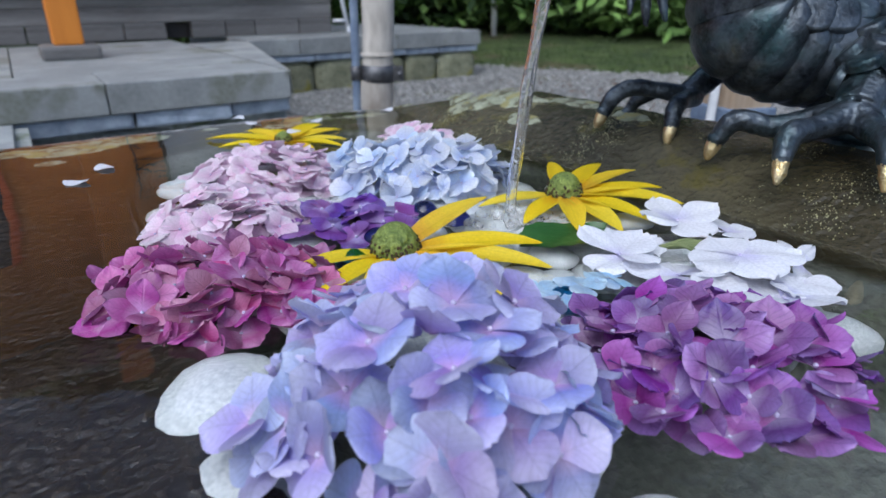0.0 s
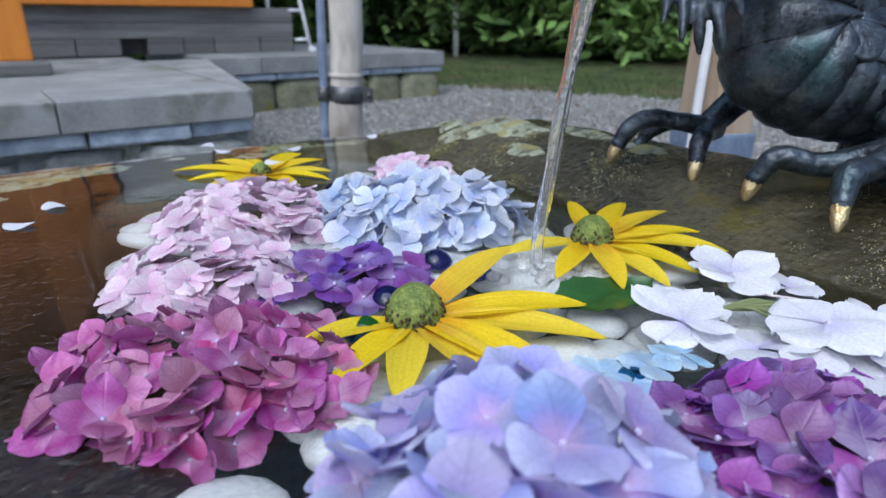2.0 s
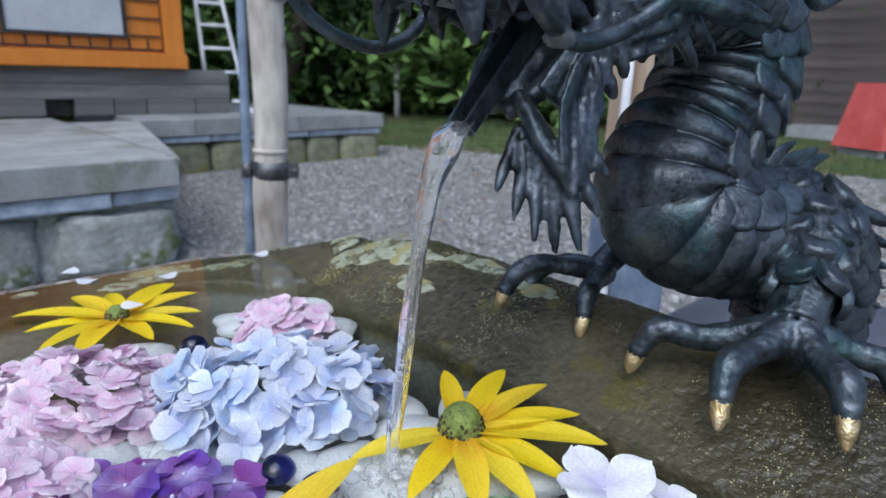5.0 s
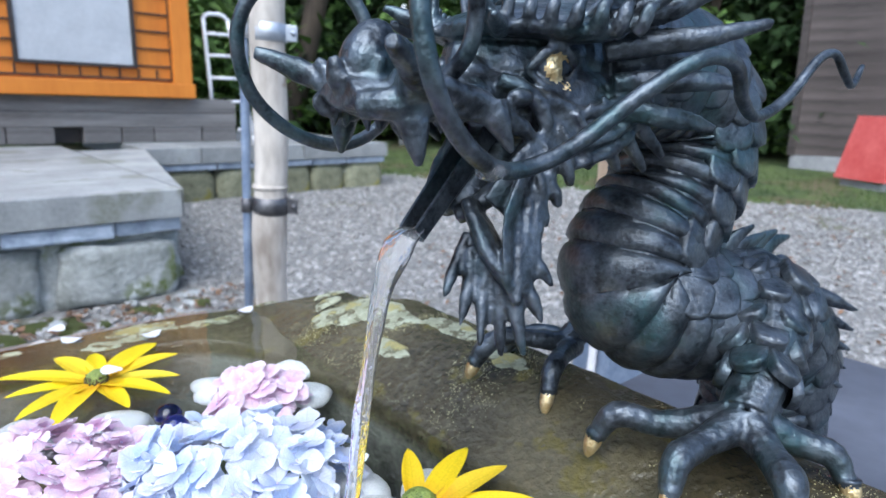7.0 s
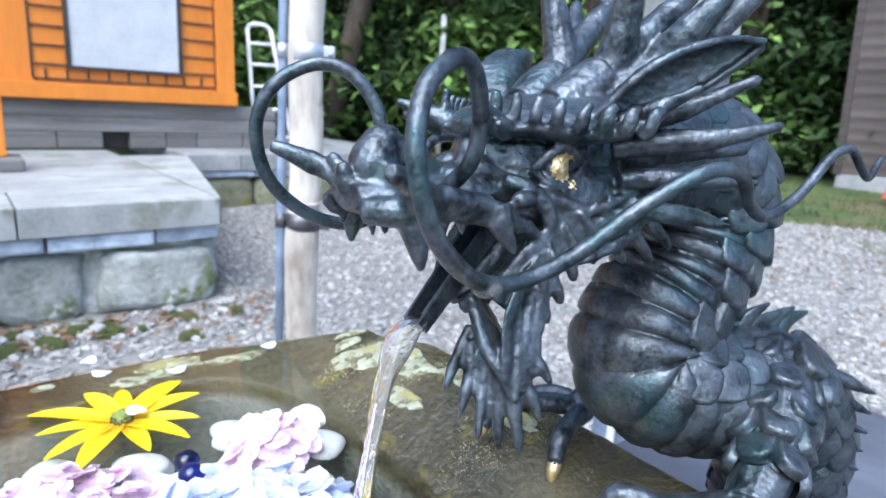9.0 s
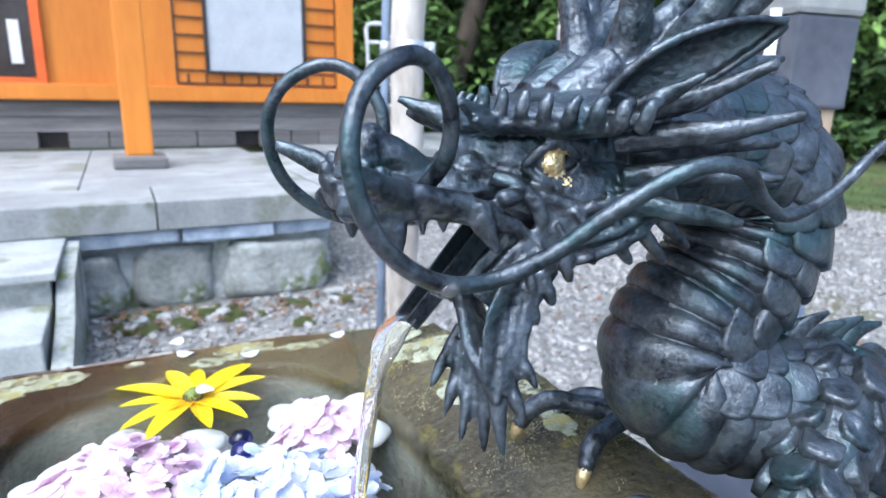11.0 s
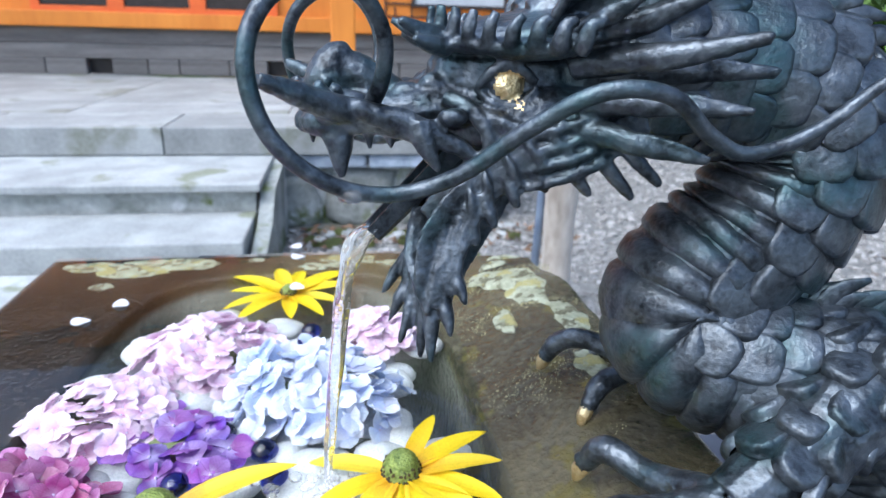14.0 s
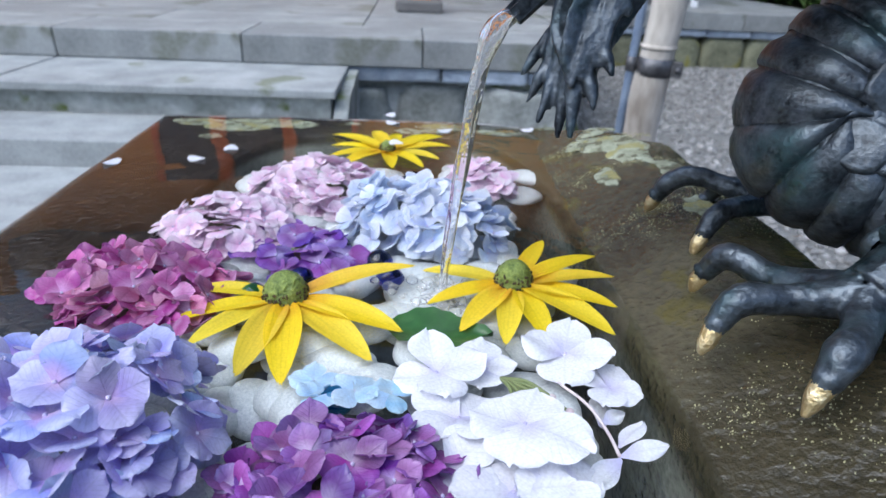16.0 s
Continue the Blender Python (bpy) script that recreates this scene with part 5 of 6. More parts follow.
def build_pebbles():
    r = random.Random(21)
    shapes = []
    for k in range(5):
        vs, fs = ellipsoid((0, 0, 0), (1, 0.78, 0.55), None, 18, 12)
        vs = [Vector(v) * (1 + 0.12 * noise.noise(Vector(v) * 1.2 + Vector((k * 5, 0, 0)))) for v in vs]
        shapes.append(mesh("white_pebble", vs, fs, M_WSTONE))
    spots = [(0.034, 0.396, .032), (0.058, 0.360, .028), (0.250, 0.512, .022), (0.262, 0.532, .022), (0.104, 0.838, .024), (-0.092, 0.668, .020), (0.128, 0.521, .026), (0.160, 0.462, .020), (0.288, 0.500, .020), (0.200, 0.590, .024), (0.140, 0.540, .022), (0.118, 0.790, .024),
             (0.150, 0.500, .022), (-0.010, 0.745, .022), (0.045, 0.790, .020), (0.010, 0.620, .022), (0.130, 0.610, .020), (0.170, 0.640, .022), (0.205, 0.660, .022), (0.232, 0.590, .018), (-0.060, 0.640, .022), (-0.075, 0.600, .018)]
    inv = BASIN.inverted()
    while len(spots) < 165:
        x, y = r.uniform(-0.10, 0.30), r.uniform(0.32, 0.84)
        b = inv @ Vector((x, y, 0))
        if not (y < 0.44 and x > 0.19) and -0.41 < b.x < -0.185 and -0.9 < b.y < -0.11:
            spots.append((x, y, r.uniform(.016, .027)))
    for i, (x, y, s) in enumerate(spots):
        z = W - s * 0.55 + (0.006 if i == 0 else 0) - (0.003 if i < 22 else r.uniform(0.001, 0.016))
        thing("white_pebble", "smooth white pebble lying under the water in the basin", "pebble", pose(x, y, z, r.uniform(-15, 15), r.uniform(-15, 15), r.uniform(0, 360)) @ Matrix.Scale(s, 4), group="white pebbles in the basin", data=shapes[i % 5])
    ball = ellipsoid((0, 0, 0), (0.0100,) * 3, None, 16, 10)
    a, b = mesh("glass_marble", *ball, M_MARBLE), mesh("glass_marble", *ball, M_MARBLE2)
    for x, y, me in ((0.066, 0.515, b), (0.122, 0.584, a), (0.100, 0.600, a), (0.062, 0.600, a), (0.030, 0.735, a), (0.020, 0.752, a), (0.075, 0.548, a), (0.175, 0.47, b)):
        thing("glass_marble", "blue glass marble lying among the white pebbles" if me is a else "turquoise glass marble lying among the white pebbles", "marble", (x, y, W - 0.004), group="glass marbles", data=me)


def build_lichen():
    r = random.Random(41)
    for k, (s, q, a, b) in enumerate(((-0.420, 0.028, 0.060, 0.020), (-0.468, 0.012, 0.052, 0.022), (-0.515, 0.028, 0.040, 0.018), (-0.225, 0.028, 0.036, 0.024), (-0.175, 0.016, 0.022, 0.012), (-0.150, 0.012, 0.020, 0.011), (-0.120, 0.046, 0.034, 0.008), (-0.050, -0.030, 0.018, 0.010), (-0.066, -0.056, 0.016, 0.010),
                                      (-0.054, -0.135, 0.026, 0.046), (-0.034, -0.215, 0.016, 0.034), (-0.085, -0.085, 0.015, 0.018), (-0.045, -0.290, 0.012, 0.022), (-0.086, -0.190, 0.010, 0.026), (-0.488, -0.03, 0.014, 0.010), (-0.30, 0.055, 0.020, 0.006), (-0.335, 0.036, 0.012, 0.008), (-0.452, 0.030, 0.050, 0.020), (-0.265, 0.010, 0.020, 0.012), (-0.068, -0.110, 0.020, 0.030))):
        vs, fs = [], []
        rings, seg = 5, 30
        for i in range(rings + 1):
            f = i / rings
            for j in range(seg):
                t = 2 * math.pi * j / seg
                w = 1 + 0.30 * noise.noise((math.cos(t) * 1.6 + k * 3, math.sin(t) * 1.6, 0)) + 0.16 * noise.noise((math.cos(t) * 5, math.sin(t) * 5 + k, 1))
                x, y = s + a * f * w * math.cos(t), q + b * f * w * math.sin(t)
                x, y = min(x, S1 - 0.012), min(y, Q1 - 0.012 - 0.055 * smooth01(-0.20, 0.0, x))
                lift = 0.0014 * (1 - f ** 6) + 0.0005 * noise.noise((x * 160, y * 160, k))
                vs.append((x, y, rim_height(x, y) + lift - (0.0012 if i == rings else 0)))
        for i in range(rings):
            for j in range(seg):
                j2 = (j + 1) % seg
                fs.append([i * seg + j, (i + 1) * seg + j, (i + 1) * seg + j2, i * seg + j2])
        thing("lichen_patch", "pale grey-green crust of lichen on the stone rim", "lichen", BASIN, group="lichen on the basin rim", data=mesh("lichen_patch", vs, fs, M_LICHEN))


def build_grit():
    """Pale yellowish grains of lichen and sand strewn in drifts over the rim."""
    r = random.Random(52)
    vs, fs = [], []
    n = 0
    while n < 5200:
        s, q = r.uniform(-0.125, -0.014), r.uniform(-0.72, -0.06)
        m = noise.noise((s * 16, q * 16, 3)) + 0.5 * noise.noise((s * 50, q * 50, 8)) + 0.25 * smooth01(-0.36, -0.52, q) + 0.22 * smooth01(-0.40, -0.25, q)
        if m < r.uniform(0.08, 0.5) or q > -0.03 - 0.055 * smooth01(-0.2, 0, s):
            continue
        k = r.uniform(0.0003, 0.0008)
        z = rim_height(s, q)
        o = len(vs)
        for i in range(4):
            a = 1.57 * i + r.uniform(-.5, .5)
            vs.append((s + k * math.cos(a), q + k * math.sin(a) * 1.2, z - 0.0003))
        vs.append((s, q, z + k * r.uniform(0.5, 1.0)))
        fs += [[o + i, o + (i + 1) % 4, o + 4] for i in range(4)]
        n += 1
    thing("lichen_grains", "pale yellow-green grains of lichen and sand on the stone rim", "lichen", BASIN, kind="stuff", data=mesh("lichen_grains", vs, fs, M_GRIT))


# ---- posts by the basin ----
def build_posts():
    x, y = -0.165, 2.238
    g = ground_z(x, y)
    post = thing("log_post", "pale barkless log post with a steel pipe strapped to it", "post", pose(x, y, g, 0, 1.2, 0))
    pts = [(0.004 * math.sin(k * 1.3), 0.004 * math.cos(k), 0.13 * k, 0.050 + 0.0015 * math.sin(k * 2.1) + (0.002 if k % 4 == 0 else 0)) for k in range(22)]
    piece("log", mesh("log", *tube(pts, 4, 20), M_LOG), post)
    for z in (0.655,):
        piece("ring", mesh("ring", *tube([(0, 0, z - 0.006, 0.0515), (0, 0, z, 0.0535), (0, 0, z + 0.006, 0.0515)], 2, 20), M_LOG), post, label="raised node ring on the log")
    piece("steel_pipe", mesh("steel_pipe", *tube([(-0.068, -0.01, 0.0, 0.0135), (-0.068, -0.01, 1.2, 0.0135), (-0.068, -0.01, 2.6, 0.0135)], 2, 14), M_PIPE), post, label="blue-grey painted steel pipe")
    for z, m, h in ((0.598, M_BAND, 0.052), (1.101, M_GALV, 0.050)):
        b = piece("clamp", mesh("clamp", *tube([(0, 0, z - h / 2, 0.0535), (0, 0, z, 0.054), (0, 0, z + h / 2, 0.0535)], 1, 24), m), post, label="steel strap round the log")
        box("lug", (0.034, 0.012, h * 0.9), m, b, (0.066, -0.01, z - h * 0.45), 0.003)
        piece("bolt", mesh("bolt", *tube([(0.072, -0.026, z, 0.0075), (0.072, 0.012, z, 0.0075)], 1, 10), m), b)
        piece("pipe_clip", mesh("pipe_clip", *tube([(-0.068, -0.01, z - h * 0.4, 0.018), (-0.068, -0.01, z + h * 0.4, 0.018)], 1, 14), m), b)
    x, y = 0.665, 1.50
    g = ground_z(x, y)
    p2 = thing("timber_post", "bare tan timber post with a slate-grey sleeve and pale cap", "post", pose(x, y, g, 0, 1.0, 20))
    box("beam", (0.10, 0.10, 0.96), M_PLANK, p2, (0, 0, 0.01), 0.006)
    box("sleeve", (0.118, 0.118, 0.145), M_SLATE, p2, (0, 0, 0.965), 0.006, label="dark slate-grey sleeve")
    box("cap", (0.126, 0.126, 0.11), M_SLAB, p2, (0, 0, 1.11), 0.010, label="pale weathered cap")
    box("shoe", (0.115, 0.115, 0.62), M_PIPE, p2, (0, 0, 0), 0.006, label="blue-grey steel shoe")
    piece("white_pipe", mesh("white_pipe", *tube([(-0.07, -0.02, 0, 0.009), (-0.07, -0.02, 0.6, 0.009), (-0.07, -0.02, 1.12, 0.009)], 2, 12), M_WHITE), p2, label="thin white pipe")
    x, y = 0.56, 10.3
    g = ground_z(x, y)
    thing("white_pole", "thin white metal pole standing on the lawn", "pole", pose(x, y, g, 0, 0, 0), data=mesh("white_pole", *tube([(0, 0, -0.02, 0.045), (0, 0, 1.0, 0.045), (0, 0, 2.04, 0.045), (0, 0, 2.06, 0.02)], 2, 12), M_WHITE))


def build_shelf():
    t = thing("slate_shelf", "dark slate shelf standing beside the stone basin", "shelf", BASIN)
    box("slab", (0.50, 0.70, 0.035), M_SLATE, t, (0.262, -0.245 - 0.35, 0.685), 0.004)
    for sx in (0.06, 0.46):
        for sy in (-0.29, -0.90):
            h = 0.685 - 0.10
            box("leg", (0.06, 0.06, h), M_SLATE, t, (sx, sy, 0.10), 0.004)


# ---- platform, steps, hall ----
def rubble(name, size, parent, at, seed, wob=0.040, mat=None):
    """A rough, roughly squared field stone with rounded corners."""
    vs, fs = ellipsoid((0, 0, 0), (1, 1, 1), None, 16, 10)
    out = []
    for v in vs:
        v = Vector(v)
        q = Vector([math.copysign(abs(c) ** 0.42, c) for c in v])
        k = noise.noise(v * 1.7 + Vector((seed, 0, 0))) * wob + noise.noise(v * 4 + Vector((0, seed, 0))) * wob * 0.4
        p = Vector((q.x * size[0] / 2, q.y * size[1] / 2, (q.z + 1) * size[2] / 2))
        out.append(p + v * k)
    return piece(name, mesh(name, out, fs, mat or M_ROUGH), parent, Matrix.Translation(at))


def build_platform():
    r = random.Random(8)
    base = thing("platform", "pale stone slab platform in front of the hall, on a rubble wall", "platform", HALL, kind="structure")
    edges = [0.0, -0.79, -1.62, -2.45, -3.3, -4.2, -5.2, -6.4]
    for a, b in zip(edges, edges[1:]):
        box("slab", (a - b - 0.006, 0.46, 0.128), M_SLAB, base, ((a + b) / 2, 0.23, 0.470), 0.006)
    for k in range(2):
        for a, b in zip([-0.003, -1.1, -2.2, -3.3, -4.6, -6.4], [-1.1, -2.2, -3.3, -4.6, -6.4]):
            box("slab", (a - b - 0.006, 0.43 + 1.21 * k, 0.120), M_SLAB, base, ((a + b) / 2, 0.68 + 1.06 * k, 0.477), 0.005)
    # course of bluish stones under the slabs, then rubble
    x = 0.0
    while x > -6.2:
        w = r.uniform(0.22, 0.5)
        box("course_stone", (w - 0.01, 0.24, 0.065), M_BLUE, base, (x - w / 2, 0.145 + r.uniform(-.01, .01), 0.402), 0.012, seed=r.random(), rough=0.004)
        x -= w
    x = 0.0
    while x > -6.2:
        w = r.uniform(0.26, 0.56)
        rubble("wall_stone", (w - r.uniform(0.006, 0.035), 0.26, 0.310 + r.uniform(-.05, .01)), base, (x - w / 2, 0.165 + r.uniform(-.02, .02), 0.085), r.randrange(999))
        x -= w
    y = 0.28
    while y < 0.95:
        w = r.uniform(0.2, 0.33)
        rubble("wall_stone", (0.26, w - 0.012, 0.37), base, (-0.16 + r.uniform(-.01, .01), y + w / 2, 0.09), r.randrange(999))
        y += w
    box("fill", (6.2, 1.6, 0.36), M_ROUGH, base, (-3.20, 0.90, 0.075), 0.01)
    # end of the platform, cut at a slant, with rough stones under it
    vs = [(0.003, 0.003, 0.471), (0.455, 2.09, 0.471), (0.003, 2.09, 0.471)]
    vs += [(x, y, 0.598) for x, y, z in vs]
    piece("slab", mesh("slab", vs, [[0, 2, 1], [3, 4, 5], [0, 1, 4, 3], [1, 2, 5, 4], [2, 0, 3, 5]], M_SLAB, smooth=False), base)
    for k in range(6):
        y = 0.30 + 0.34 * k
        rubble("wall_stone", (0.26, 0.33, 0.38), base, (0.218 * y - 0.16, y, 0.09), r.randrange(999))
    # terrace that runs on behind, towards the trees
    ter = thing("terrace", "low stone terrace with mossy yellow-green facing blocks", "terrace", HALL, kind="structure")
    x = 2.71
    while x > 0.46:
        w = min(r.uniform(0.7, 1.0), x - 0.456)
        box("slab", (w - 0.006, 0.7, 0.130), M_SLAB, ter, (x - w / 2, 2.45, 0.468), 0.006)
        x -= w
    x = 2.69
    while x > 0.48:
        w = min(r.uniform(0.34, 0.62), x - 0.47)
        box("course_stone", (w - 0.01, 0.2, 0.05), M_BLUE, ter, (x - w / 2, 2.22, 0.414), 0.008, seed=r.random(), rough=0.004)
        rubble("wall_stone", (w - 0.008, 0.2, 0.33), ter, (x - w / 2, 2.23, 0.08), r.randrange(999), 0.014, M_MOSSY)
        x -= w
    box("fill", (2.22, 1.7, 0.36), M_ROUGH, ter, (1.58, 3.16, 0.06), 0.01)
    box("paving", (2.24, 1.3, 0.13), M_SLAB, ter, (1.585, 3.46, 0.466), 0.005)
    # stairs in front of the platform
    st = thing("stone_steps", "wide pale granite steps up to the platform", "steps", HALL, kind="structure")
    for a, b in ((-1.135, -2.45), (-2.456, -4.0), (-4.006, -5.8)):
        box("tread", (a - b - 0.004, 0.545, 0.032), M_STEP, st, ((a + b) / 2, -0.275, 0.438), 0.006)
        box("riser", (a - b - 0.03, 0.50, 0.345), M_ROUGH, st, ((a + b) / 2 - 0.01, -0.255, 0.09), 0.008)
        box("tread", (a - b - 0.03, 0.376, 0.262), M_STEP, st, ((a + b) / 2 - 0.01, -0.696, 0.09), 0.008)
        box("tread", (a - b + 0.004, 0.72, 0.165), M_STEP, st, ((a + b) / 2, -1.248, 0.095), 0.008)
    # sloping cheek stone at the end of the steps
    vs = [(-1.09, -1.00, 0.09), (-1.09, -0.01, 0.09), (-1.09, -0.01, 0.455), (-1.09, -0.46, 0.425), (-1.09, -0.62, 0.335), (-1.09, -1.00, 0.25)]
    vs += [(v[0] - 0.055, v[1], v[2]) for v in vs]
    fs = [[0, 1, 2, 3, 4, 5], [11, 10, 9, 8, 7, 6]] + [[i, i + 6, (i + 1) % 6 + 6, (i + 1) % 6] for i in range(6)]
    piece("cheek_stone", mesh("cheek_stone", vs, fs, M_ROUGH, smooth=False), st, label="mossy sloping cheek stone")


def build_hall():
    Q = 2.63
    h = thing("shrine_hall", "vermilion painted wooden hall on a grey timber plinth", "building", HALL)
    box("wall", (7.4, 0.20, 2.4), M_ORANGE, h, (1.03 - 3.7, Q + 0.14, 0.968), 0.006)
    box("side_wall", (0.16, 5.0, 2.4), M_ORANGE, h, (1.03 - 0.08, Q + 2.75, 0.968), 0.006)
    for k in range(2):
        box("plinth_board", (7.75, 0.12, 0.117), M_PLINTH, h, (1.43 - 3.875, Q + 0.12 - 0.004 * k, 0.727 + 0.120 * k), 0.006)
    x, k = 1.43, 0
    while x > -6.2:
        w = (0.315, 0.40, 0.25, 0.28)[k % 4]
        box("foundation_block", (w - 0.008, 0.13, 0.126), M_PLINTH, h, (x - w / 2, Q + 0.125, 0.599), 0.008)
        x -= w
        if k % 4 == 3:
            # black box set back in the gap paints the shade inside the vent
            box("vent", (0.19, 0.05, 0.12), M_BLACK, h, (x - 0.095, Q + 0.17, 0.600), 0.003, label="black box for the shade inside a plinth vent opening")
            x -= 0.19
        k += 1
    box("sill_beam", (7.44, 0.10, 0.118), M_ORANGE, h, (1.05 - 3.72, Q + 0.02, 0.969), 0.008)
    box("corner_post", (0.15, 0.15, 2.4), M_ORANGE, h, (0.955, Q + 0.05, 0.967), 0.01)
    # lattice panel and frosted window
    lat = thing("lattice_window", "frosted white window in a black frame amid black lattice strips", "window", HALL)
    y = Q + 0.028
    box("pane", (0.77, 0.014, 0.95), M_PAPER, lat, (0.195, y - 0.008, 1.215), 0.002)
    for x, w, z, hh in ((0.195, 0.83, 1.19, 0.026), (0.195, 0.83, 2.165, 0.026), (-0.205, 0.03, 1.216, 0.949), (0.595, 0.03, 1.216, 0.949)):
        box("window_frame", (w, 0.045, hh), M_BLACK, lat, (x, y - 0.006, z), 0.004)
    for z in (1.105, 2.27):
        box("lattice_strip", (1.32, 0.016, 0.014), M_BLACK, lat, (0.22, y + 0.004, z), 0.002)
    for x in (-0.44, 0.88):
        box("lattice_strip", (0.014, 0.016, 1.15), M_BLACK, lat, (x, y + 0.004, 1.12), 0.002)
    for k in range(8):
        z = 1.13 + 0.135 * k
        for a, b in ((-0.433, -0.221), (0.611, 0.873)):
            box("lattice_strip", (b - a, 0.014, 0.012), M_BLACK, lat, ((a + b) / 2, y + 0.003, z + 0.08), 0.002)
    for k in range(9):
        box("lattice_strip", (0.012, 0.014, 0.068), M_BLACK, lat, (-0.36 + 0.14 * k, y + 0.003, 1.120), 0.002)
    # sliding doors
    dr = thing("door_1", "sliding doors with dark glass panes in red-orange frames", "door", HALL)
    for k in range(3):
        x = -1.64 - 0.62 * k
        box("pane", (0.50, 0.012, 1.5), M_DARKGLASS, dr, (x, Q + 0.020, 1.13), 0.001)
        for a in (-0.28, 0.28):
            box("stile", (0.065, 0.04, 1.65), M_RED, dr, (x + a, Q + 0.012, 1.0), 0.005)
        box("rail", (0.495, 0.04, 0.125), M_RED, dr, (x, Q + 0.012, 1.0), 0.005)
    box("paper_slip", (0.07, 0.004, 0.30), M_WHITE, dr, (-1.50, Q + 0.010, 1.22), 0.001, label="white folded paper slip")
    # porch column on a stone
    c = thing("porch_column", "square vermilion porch column on a grey stone base", "column", HALL)
    box("base_stone", (0.30, 0.30, 0.075), M_PLINTH, c, (-0.80, 1.35, 0.598), 0.02)
    box("shaft", (0.155, 0.155, 2.5), M_ORANGE, c, (-0.80, 1.35, 0.672), 0.012)
    copy_thing(c, HALL @ Matrix.Translation((-3.2, 0, 0)))
    # eaves close the view above
    rf = thing("hall_roof", "dark wooden eaves of the hall", "roof", HALL)
    box("eaves", (8.0, 4.2, 0.18), M_SIDING, rf, (-2.75, Q + 1.75, 3.36), 0.02)
    # ladder at the corner
    ld = thing("ladder", "white metal step ladder leaning by the corner of the hall", "ladder", pose(-1.19, 6.2, 0.62, 0, 0, 20))
    for x0, x1, z0 in ((-0.11, -0.15, 0.30), (0.24, 0.05, 0.0)):
        piece("rail", mesh("rail", *tube([(x0, 0, z0, 0.018), (0.5 * (x0 + x1), 0, 0.5 * (z0 + 1.03), 0.018), (x1, 0, 1.03, 0.018)], 2, 10), M_WHITE), ld)
    piece("top_bar", mesh("top_bar", *tube([(-0.15, 0, 1.02, 0.018), (-0.11, 0, 1.06, 0.018), (0.0, 0, 1.06, 0.018), (0.05, 0, 1.02, 0.018)], 4, 10), M_WHITE), ld)
    for z in (0.08, 0.33, 0.53, 0.72, 0.90):
        f = z / 1.03
        xa, xb = (-0.11 - 0.04 * f if z > 0.3 else 0.10), 0.24 - 0.19 * f
        piece("rung", mesh("rung", *tube([(xa, 0, z, 0.015), (xb, 0, z, 0.015)], 1, 10), M_WHITE), ld)
    box("foot", (0.06, 0.06, 0.10), M_WHITE, ld, (0.25, 0, -0.08), 0.006)


def build_shed():
    x, y = 5.80, 8.32
    g = ground_z(x, y)
    s = thing("wooden_shed", "dark brown shed with horizontal board siding on concrete", "building", pose(x, y, g, 0, -2.5, 0) @ pose(0, 0, 0, 0, 0, -45))
    box("footing", (6.0, 4.6, 0.26), M_CONCRETE, s, (3.0, 2.3, -0.08), 0.01)
    for k in range(27):
        box("board", (5.9, 0.03, 0.150), M_SIDING, s, (3.0, 0.03 - 0.0015 * (k % 2), 0.185 + 0.148 * k), 0.004)
        box("board", (0.03, 4.5, 0.150), M_SIDING, s, (0.018, 2.35, 0.185 + 0.148 * k), 0.004)
    box("corner_board", (0.09, 0.09, 4.05), M_SIDING, s, (0.012, 0.02, 0.182), 0.005)
    box("roof", (6.2, 4.9, 0.16), M_SIDING, s, (3.05, 2.4, 4.24), 0.02)
    x, y = 5.80, 6.70
    g = ground_z(x, y)
    t = thing("red_stand", "faded red painted box stand with a thin grey handle", "stand", pose(x, y, g + 0.10, 0, 0, 12) @ Matrix.Scale(1.65, 4))
    vs = [(-.22, -.18, 0), (.22, -.18, 0), (.22, .18, 0), (-.22, .18, 0), (-.15, -.13, .42), (.15, -.13, .42), (.15, .13, .42), (-.15, .13, .42)]
    fs = [[0, 3, 2, 1], [4, 5, 6, 7], [0, 1, 5, 4], [1, 2, 6, 5], [2, 3, 7, 6], [3, 0, 4, 7]]
    piece("body", mesh("body", vs, fs, M_REDPAINT, smooth=False), t)
    piece("handle", mesh("handle", *tube([(0.0, 0, 0.42, 0.012), (0.2, 0.02, 0.65, 0.012), (0.4, 0.03, 0.9, 0.012)], 2, 8), M_GALV), t)
    for a in (-.16, .16):
        box("foot", (0.06, 0.3, 0.07), M_CONCRETE, t, (a, 0, -0.065), 0.006)


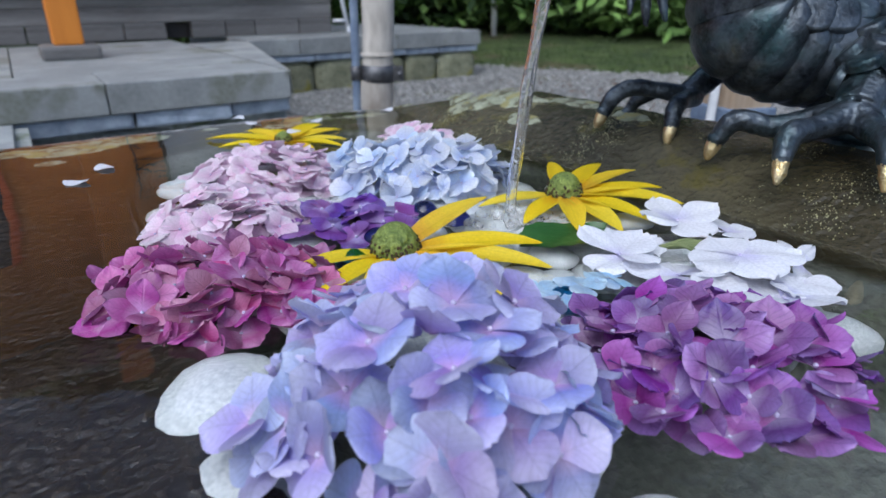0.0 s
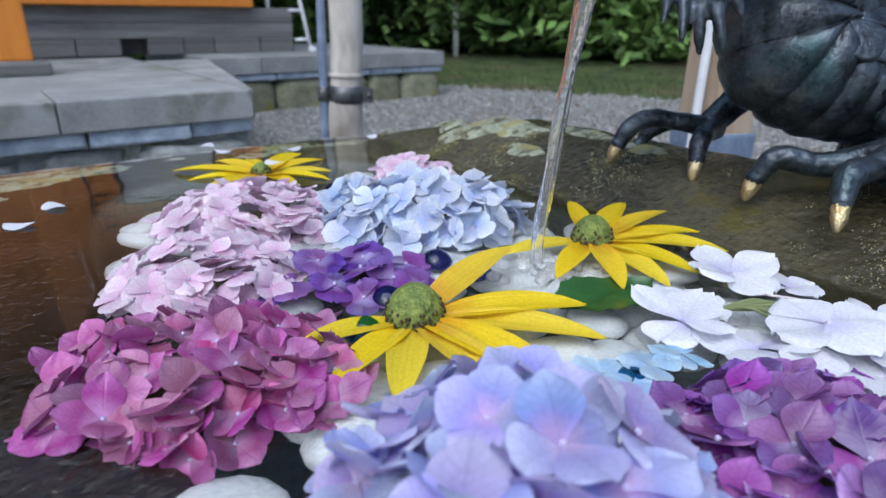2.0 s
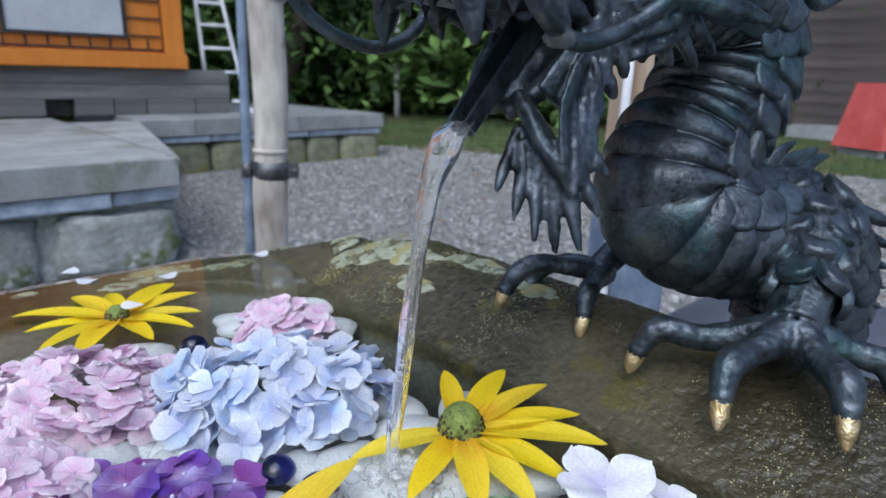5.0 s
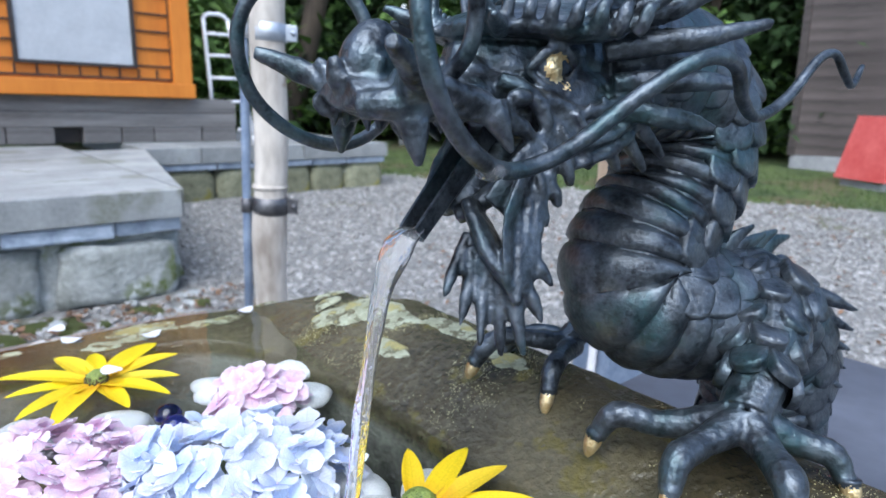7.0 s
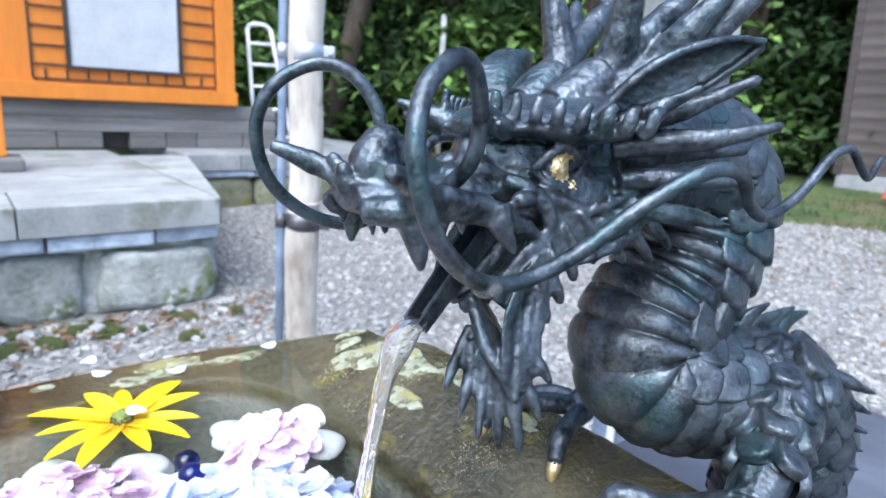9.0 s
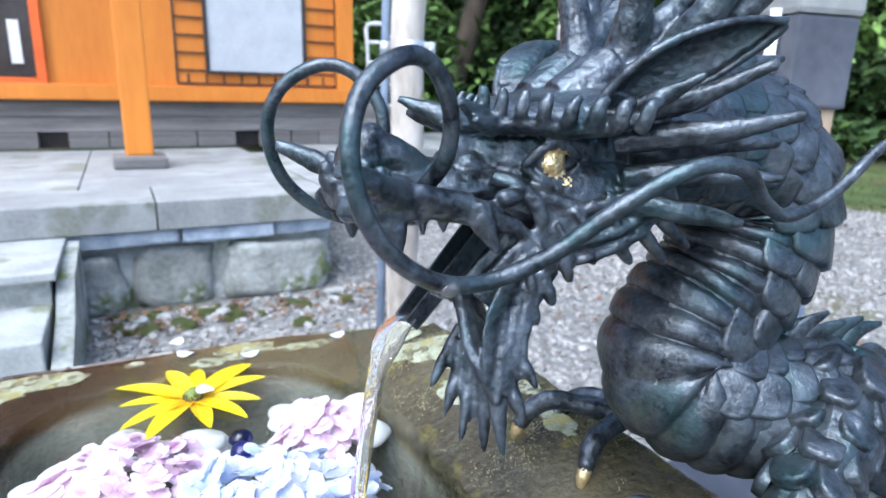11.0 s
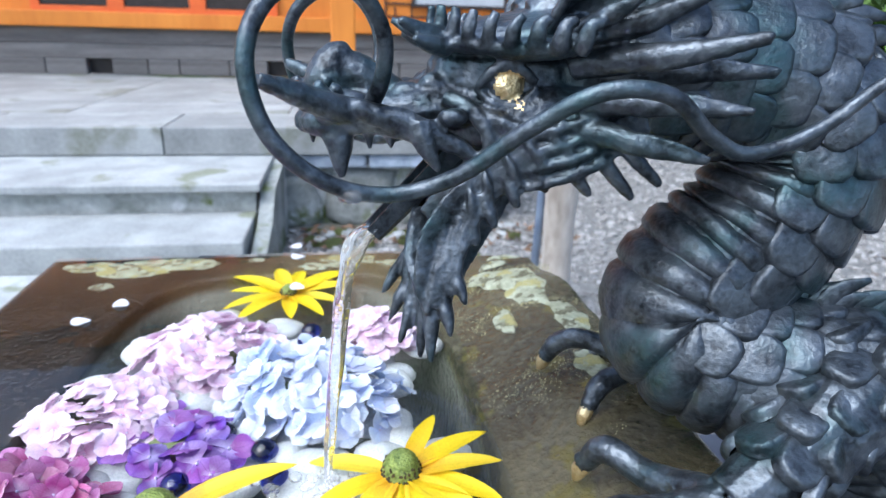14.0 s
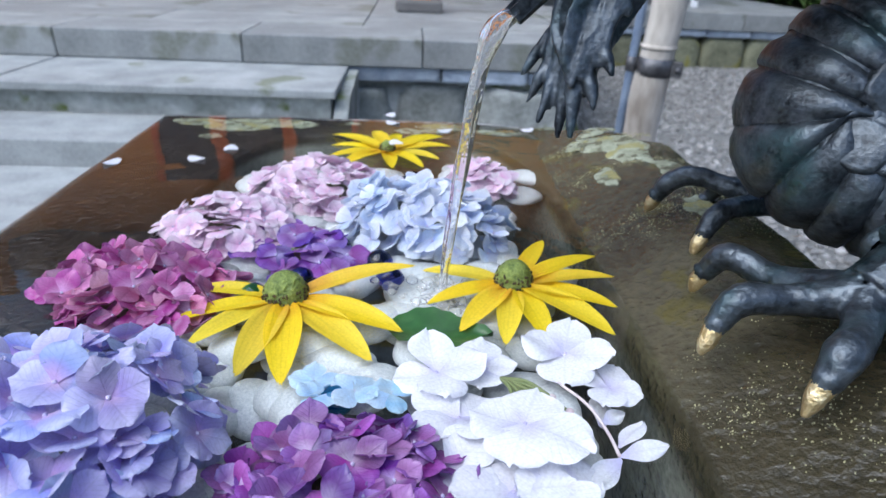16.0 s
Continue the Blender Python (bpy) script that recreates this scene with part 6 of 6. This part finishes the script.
# ---- woods ----
def leaf_cloud(name, n, size, spread, mat, seed, clumps=40):
    r = random.Random(seed)
    cl = []
    for _ in range(clumps):
        a, z = r.uniform(0, 6.3), r.random()
        rad = spread[0] * (1 - 0.55 * z) * math.sqrt(r.uniform(0.25, 1))
        cl.append((Vector((rad * math.cos(a), rad * math.sin(a), spread[1] + (spread[2] - spread[1]) * z)), r.uniform(0.25, 0.55)))
    vs, fs = [], []
    for _ in range(n):
        c, k = r.choice(cl)
        p = c + Vector((r.gauss(0, k), r.gauss(0, k), r.gauss(0, k * 0.5)))
        if p.z < 0.1:
            p.z = 0.1 + r.random() * 0.2
        a = Euler((r.uniform(-0.9, 0.9), r.uniform(-0.9, 0.9), r.uniform(0, 6.3))).to_matrix()
        s = size * r.uniform(0.6, 1.3)
        o = len(vs)
        vs += [p + a @ Vector(q) * s for q in ((-1, 0, 0), (-0.1, 0.45, 0.12), (1, 0, -0.1), (-0.1, -0.45, 0.12))]
        fs += [[o, o + 1, o + 2], [o, o + 2, o + 3]]
    return mesh(name, vs, fs, mat, smooth=False)


def build_woods():
    r = random.Random(77)
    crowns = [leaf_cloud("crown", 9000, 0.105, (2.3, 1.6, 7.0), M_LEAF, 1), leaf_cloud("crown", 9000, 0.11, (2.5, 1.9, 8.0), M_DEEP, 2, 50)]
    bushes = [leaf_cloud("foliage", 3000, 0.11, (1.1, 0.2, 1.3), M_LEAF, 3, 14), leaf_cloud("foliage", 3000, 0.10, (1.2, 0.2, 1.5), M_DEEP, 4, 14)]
    trunk = mesh("trunk", *tube([(0, 0, -0.2, 0.28), (0.03, 0.02, 1.0, 0.20), (0.1, -0.05, 3.0, 0.17), (0.0, 0.05, 5.5, 0.12), (0.1, 0.1, 8.0, 0.04)], 4, 12), M_TRUNK)
    limb = mesh("limb", *tube([(0.06, 0, 2.6, 0.08), (0.7, 0.2, 3.5, 0.06), (1.4, 0.3, 4.3, 0.02)], 3, 8), M_TRUNK)
    for k in range(34):
        row = k % 3
        x = -10 + 0.88 * k + r.uniform(-0.4, 0.4)
        y = 12.5 + 2.2 * row + r.uniform(-0.6, 0.6) - 0.18 * max(0, x)
        if x < -1.5 and y < 13:
            y += 2
        t = thing("tree", "tall woodland tree with a dark trunk and dense green foliage", "tree", pose(x, y, ground_z(x, y), 0, 0, r.uniform(0, 360)) @ Matrix.Scale(r.uniform(0.85, 1.15), 4), group="woodland trees")
        piece("trunk", trunk, t)
        piece("limb", limb, t, pose(0, 0, 0, 0, 0, 0))
        piece("limb", limb, t, pose(0, 0, 0.9, 0, 0, 140))
        piece("crown", crowns[k % 2], t)
    x, y = -0.88, 10.7
    t = thing("leaning_tree", "leaning brown tree trunk at the wood's edge", "tree", pose(x, y, ground_z(x, y), 0, 0, 0), group="woodland trees")
    piece("trunk", mesh("trunk", *tube([(-0.55, 0.1, -0.2, 0.24), (-0.30, 0.05, 0.6, 0.19), (0, 0, 1.7, 0.17), (0.30, 0, 3.2, 0.15), (0.4, 0.2, 6.0, 0.08)], 5, 12), M_TRUNK), t)
    piece("limb", limb, t, pose(0.1, 0, 0.6, 0, 0, 200))
    piece("crown", crowns[1], t, pose(0.3, 0.6, 1.6, 0, 0, 60))
    for k in range(46):
        x = -9 + 0.5 * k + r.uniform(-0.3, 0.3)
        y = 11.2 + r.uniform(-0.5, 1.6) - 0.18 * max(0, x)
        if -2.2 < x < 0.6:
            y += 1.6
        t = thing("bush", "leafy green bush at the edge of the woods", "bush", pose(x, y, ground_z(x, y) - 0.05, 0, 0, r.uniform(0, 360)) @ Matrix.Scale(r.uniform(0.7, 1.4), 4), group="bushes at the wood's edge")
        piece("foliage", bushes[(k // 2) % 2], t)
        piece("branch", limb, t, pose(0, 0, -1.25, 0, 0, 70) @ Matrix.Scale(0.5, 4))
    # plain sheet behind the trees; its dark colour stands in for the woods' shade
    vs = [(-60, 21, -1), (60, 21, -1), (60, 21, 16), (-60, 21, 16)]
    thing("backdrop", "flat dark green sheet standing for the shaded depth of the woods", "backdrop", kind="structure", data=mesh("backdrop", vs, [[0, 1, 2, 3]], M_DEEP))


build_ground()
build_basin()
build_platform()
build_hall()
build_shed()
build_posts()
build_shelf()
build_woods()
build_dragon()
build_spout()
build_flowers()
build_pebbles()
build_lichen()
build_grit()
build_litter()
build_gravel()
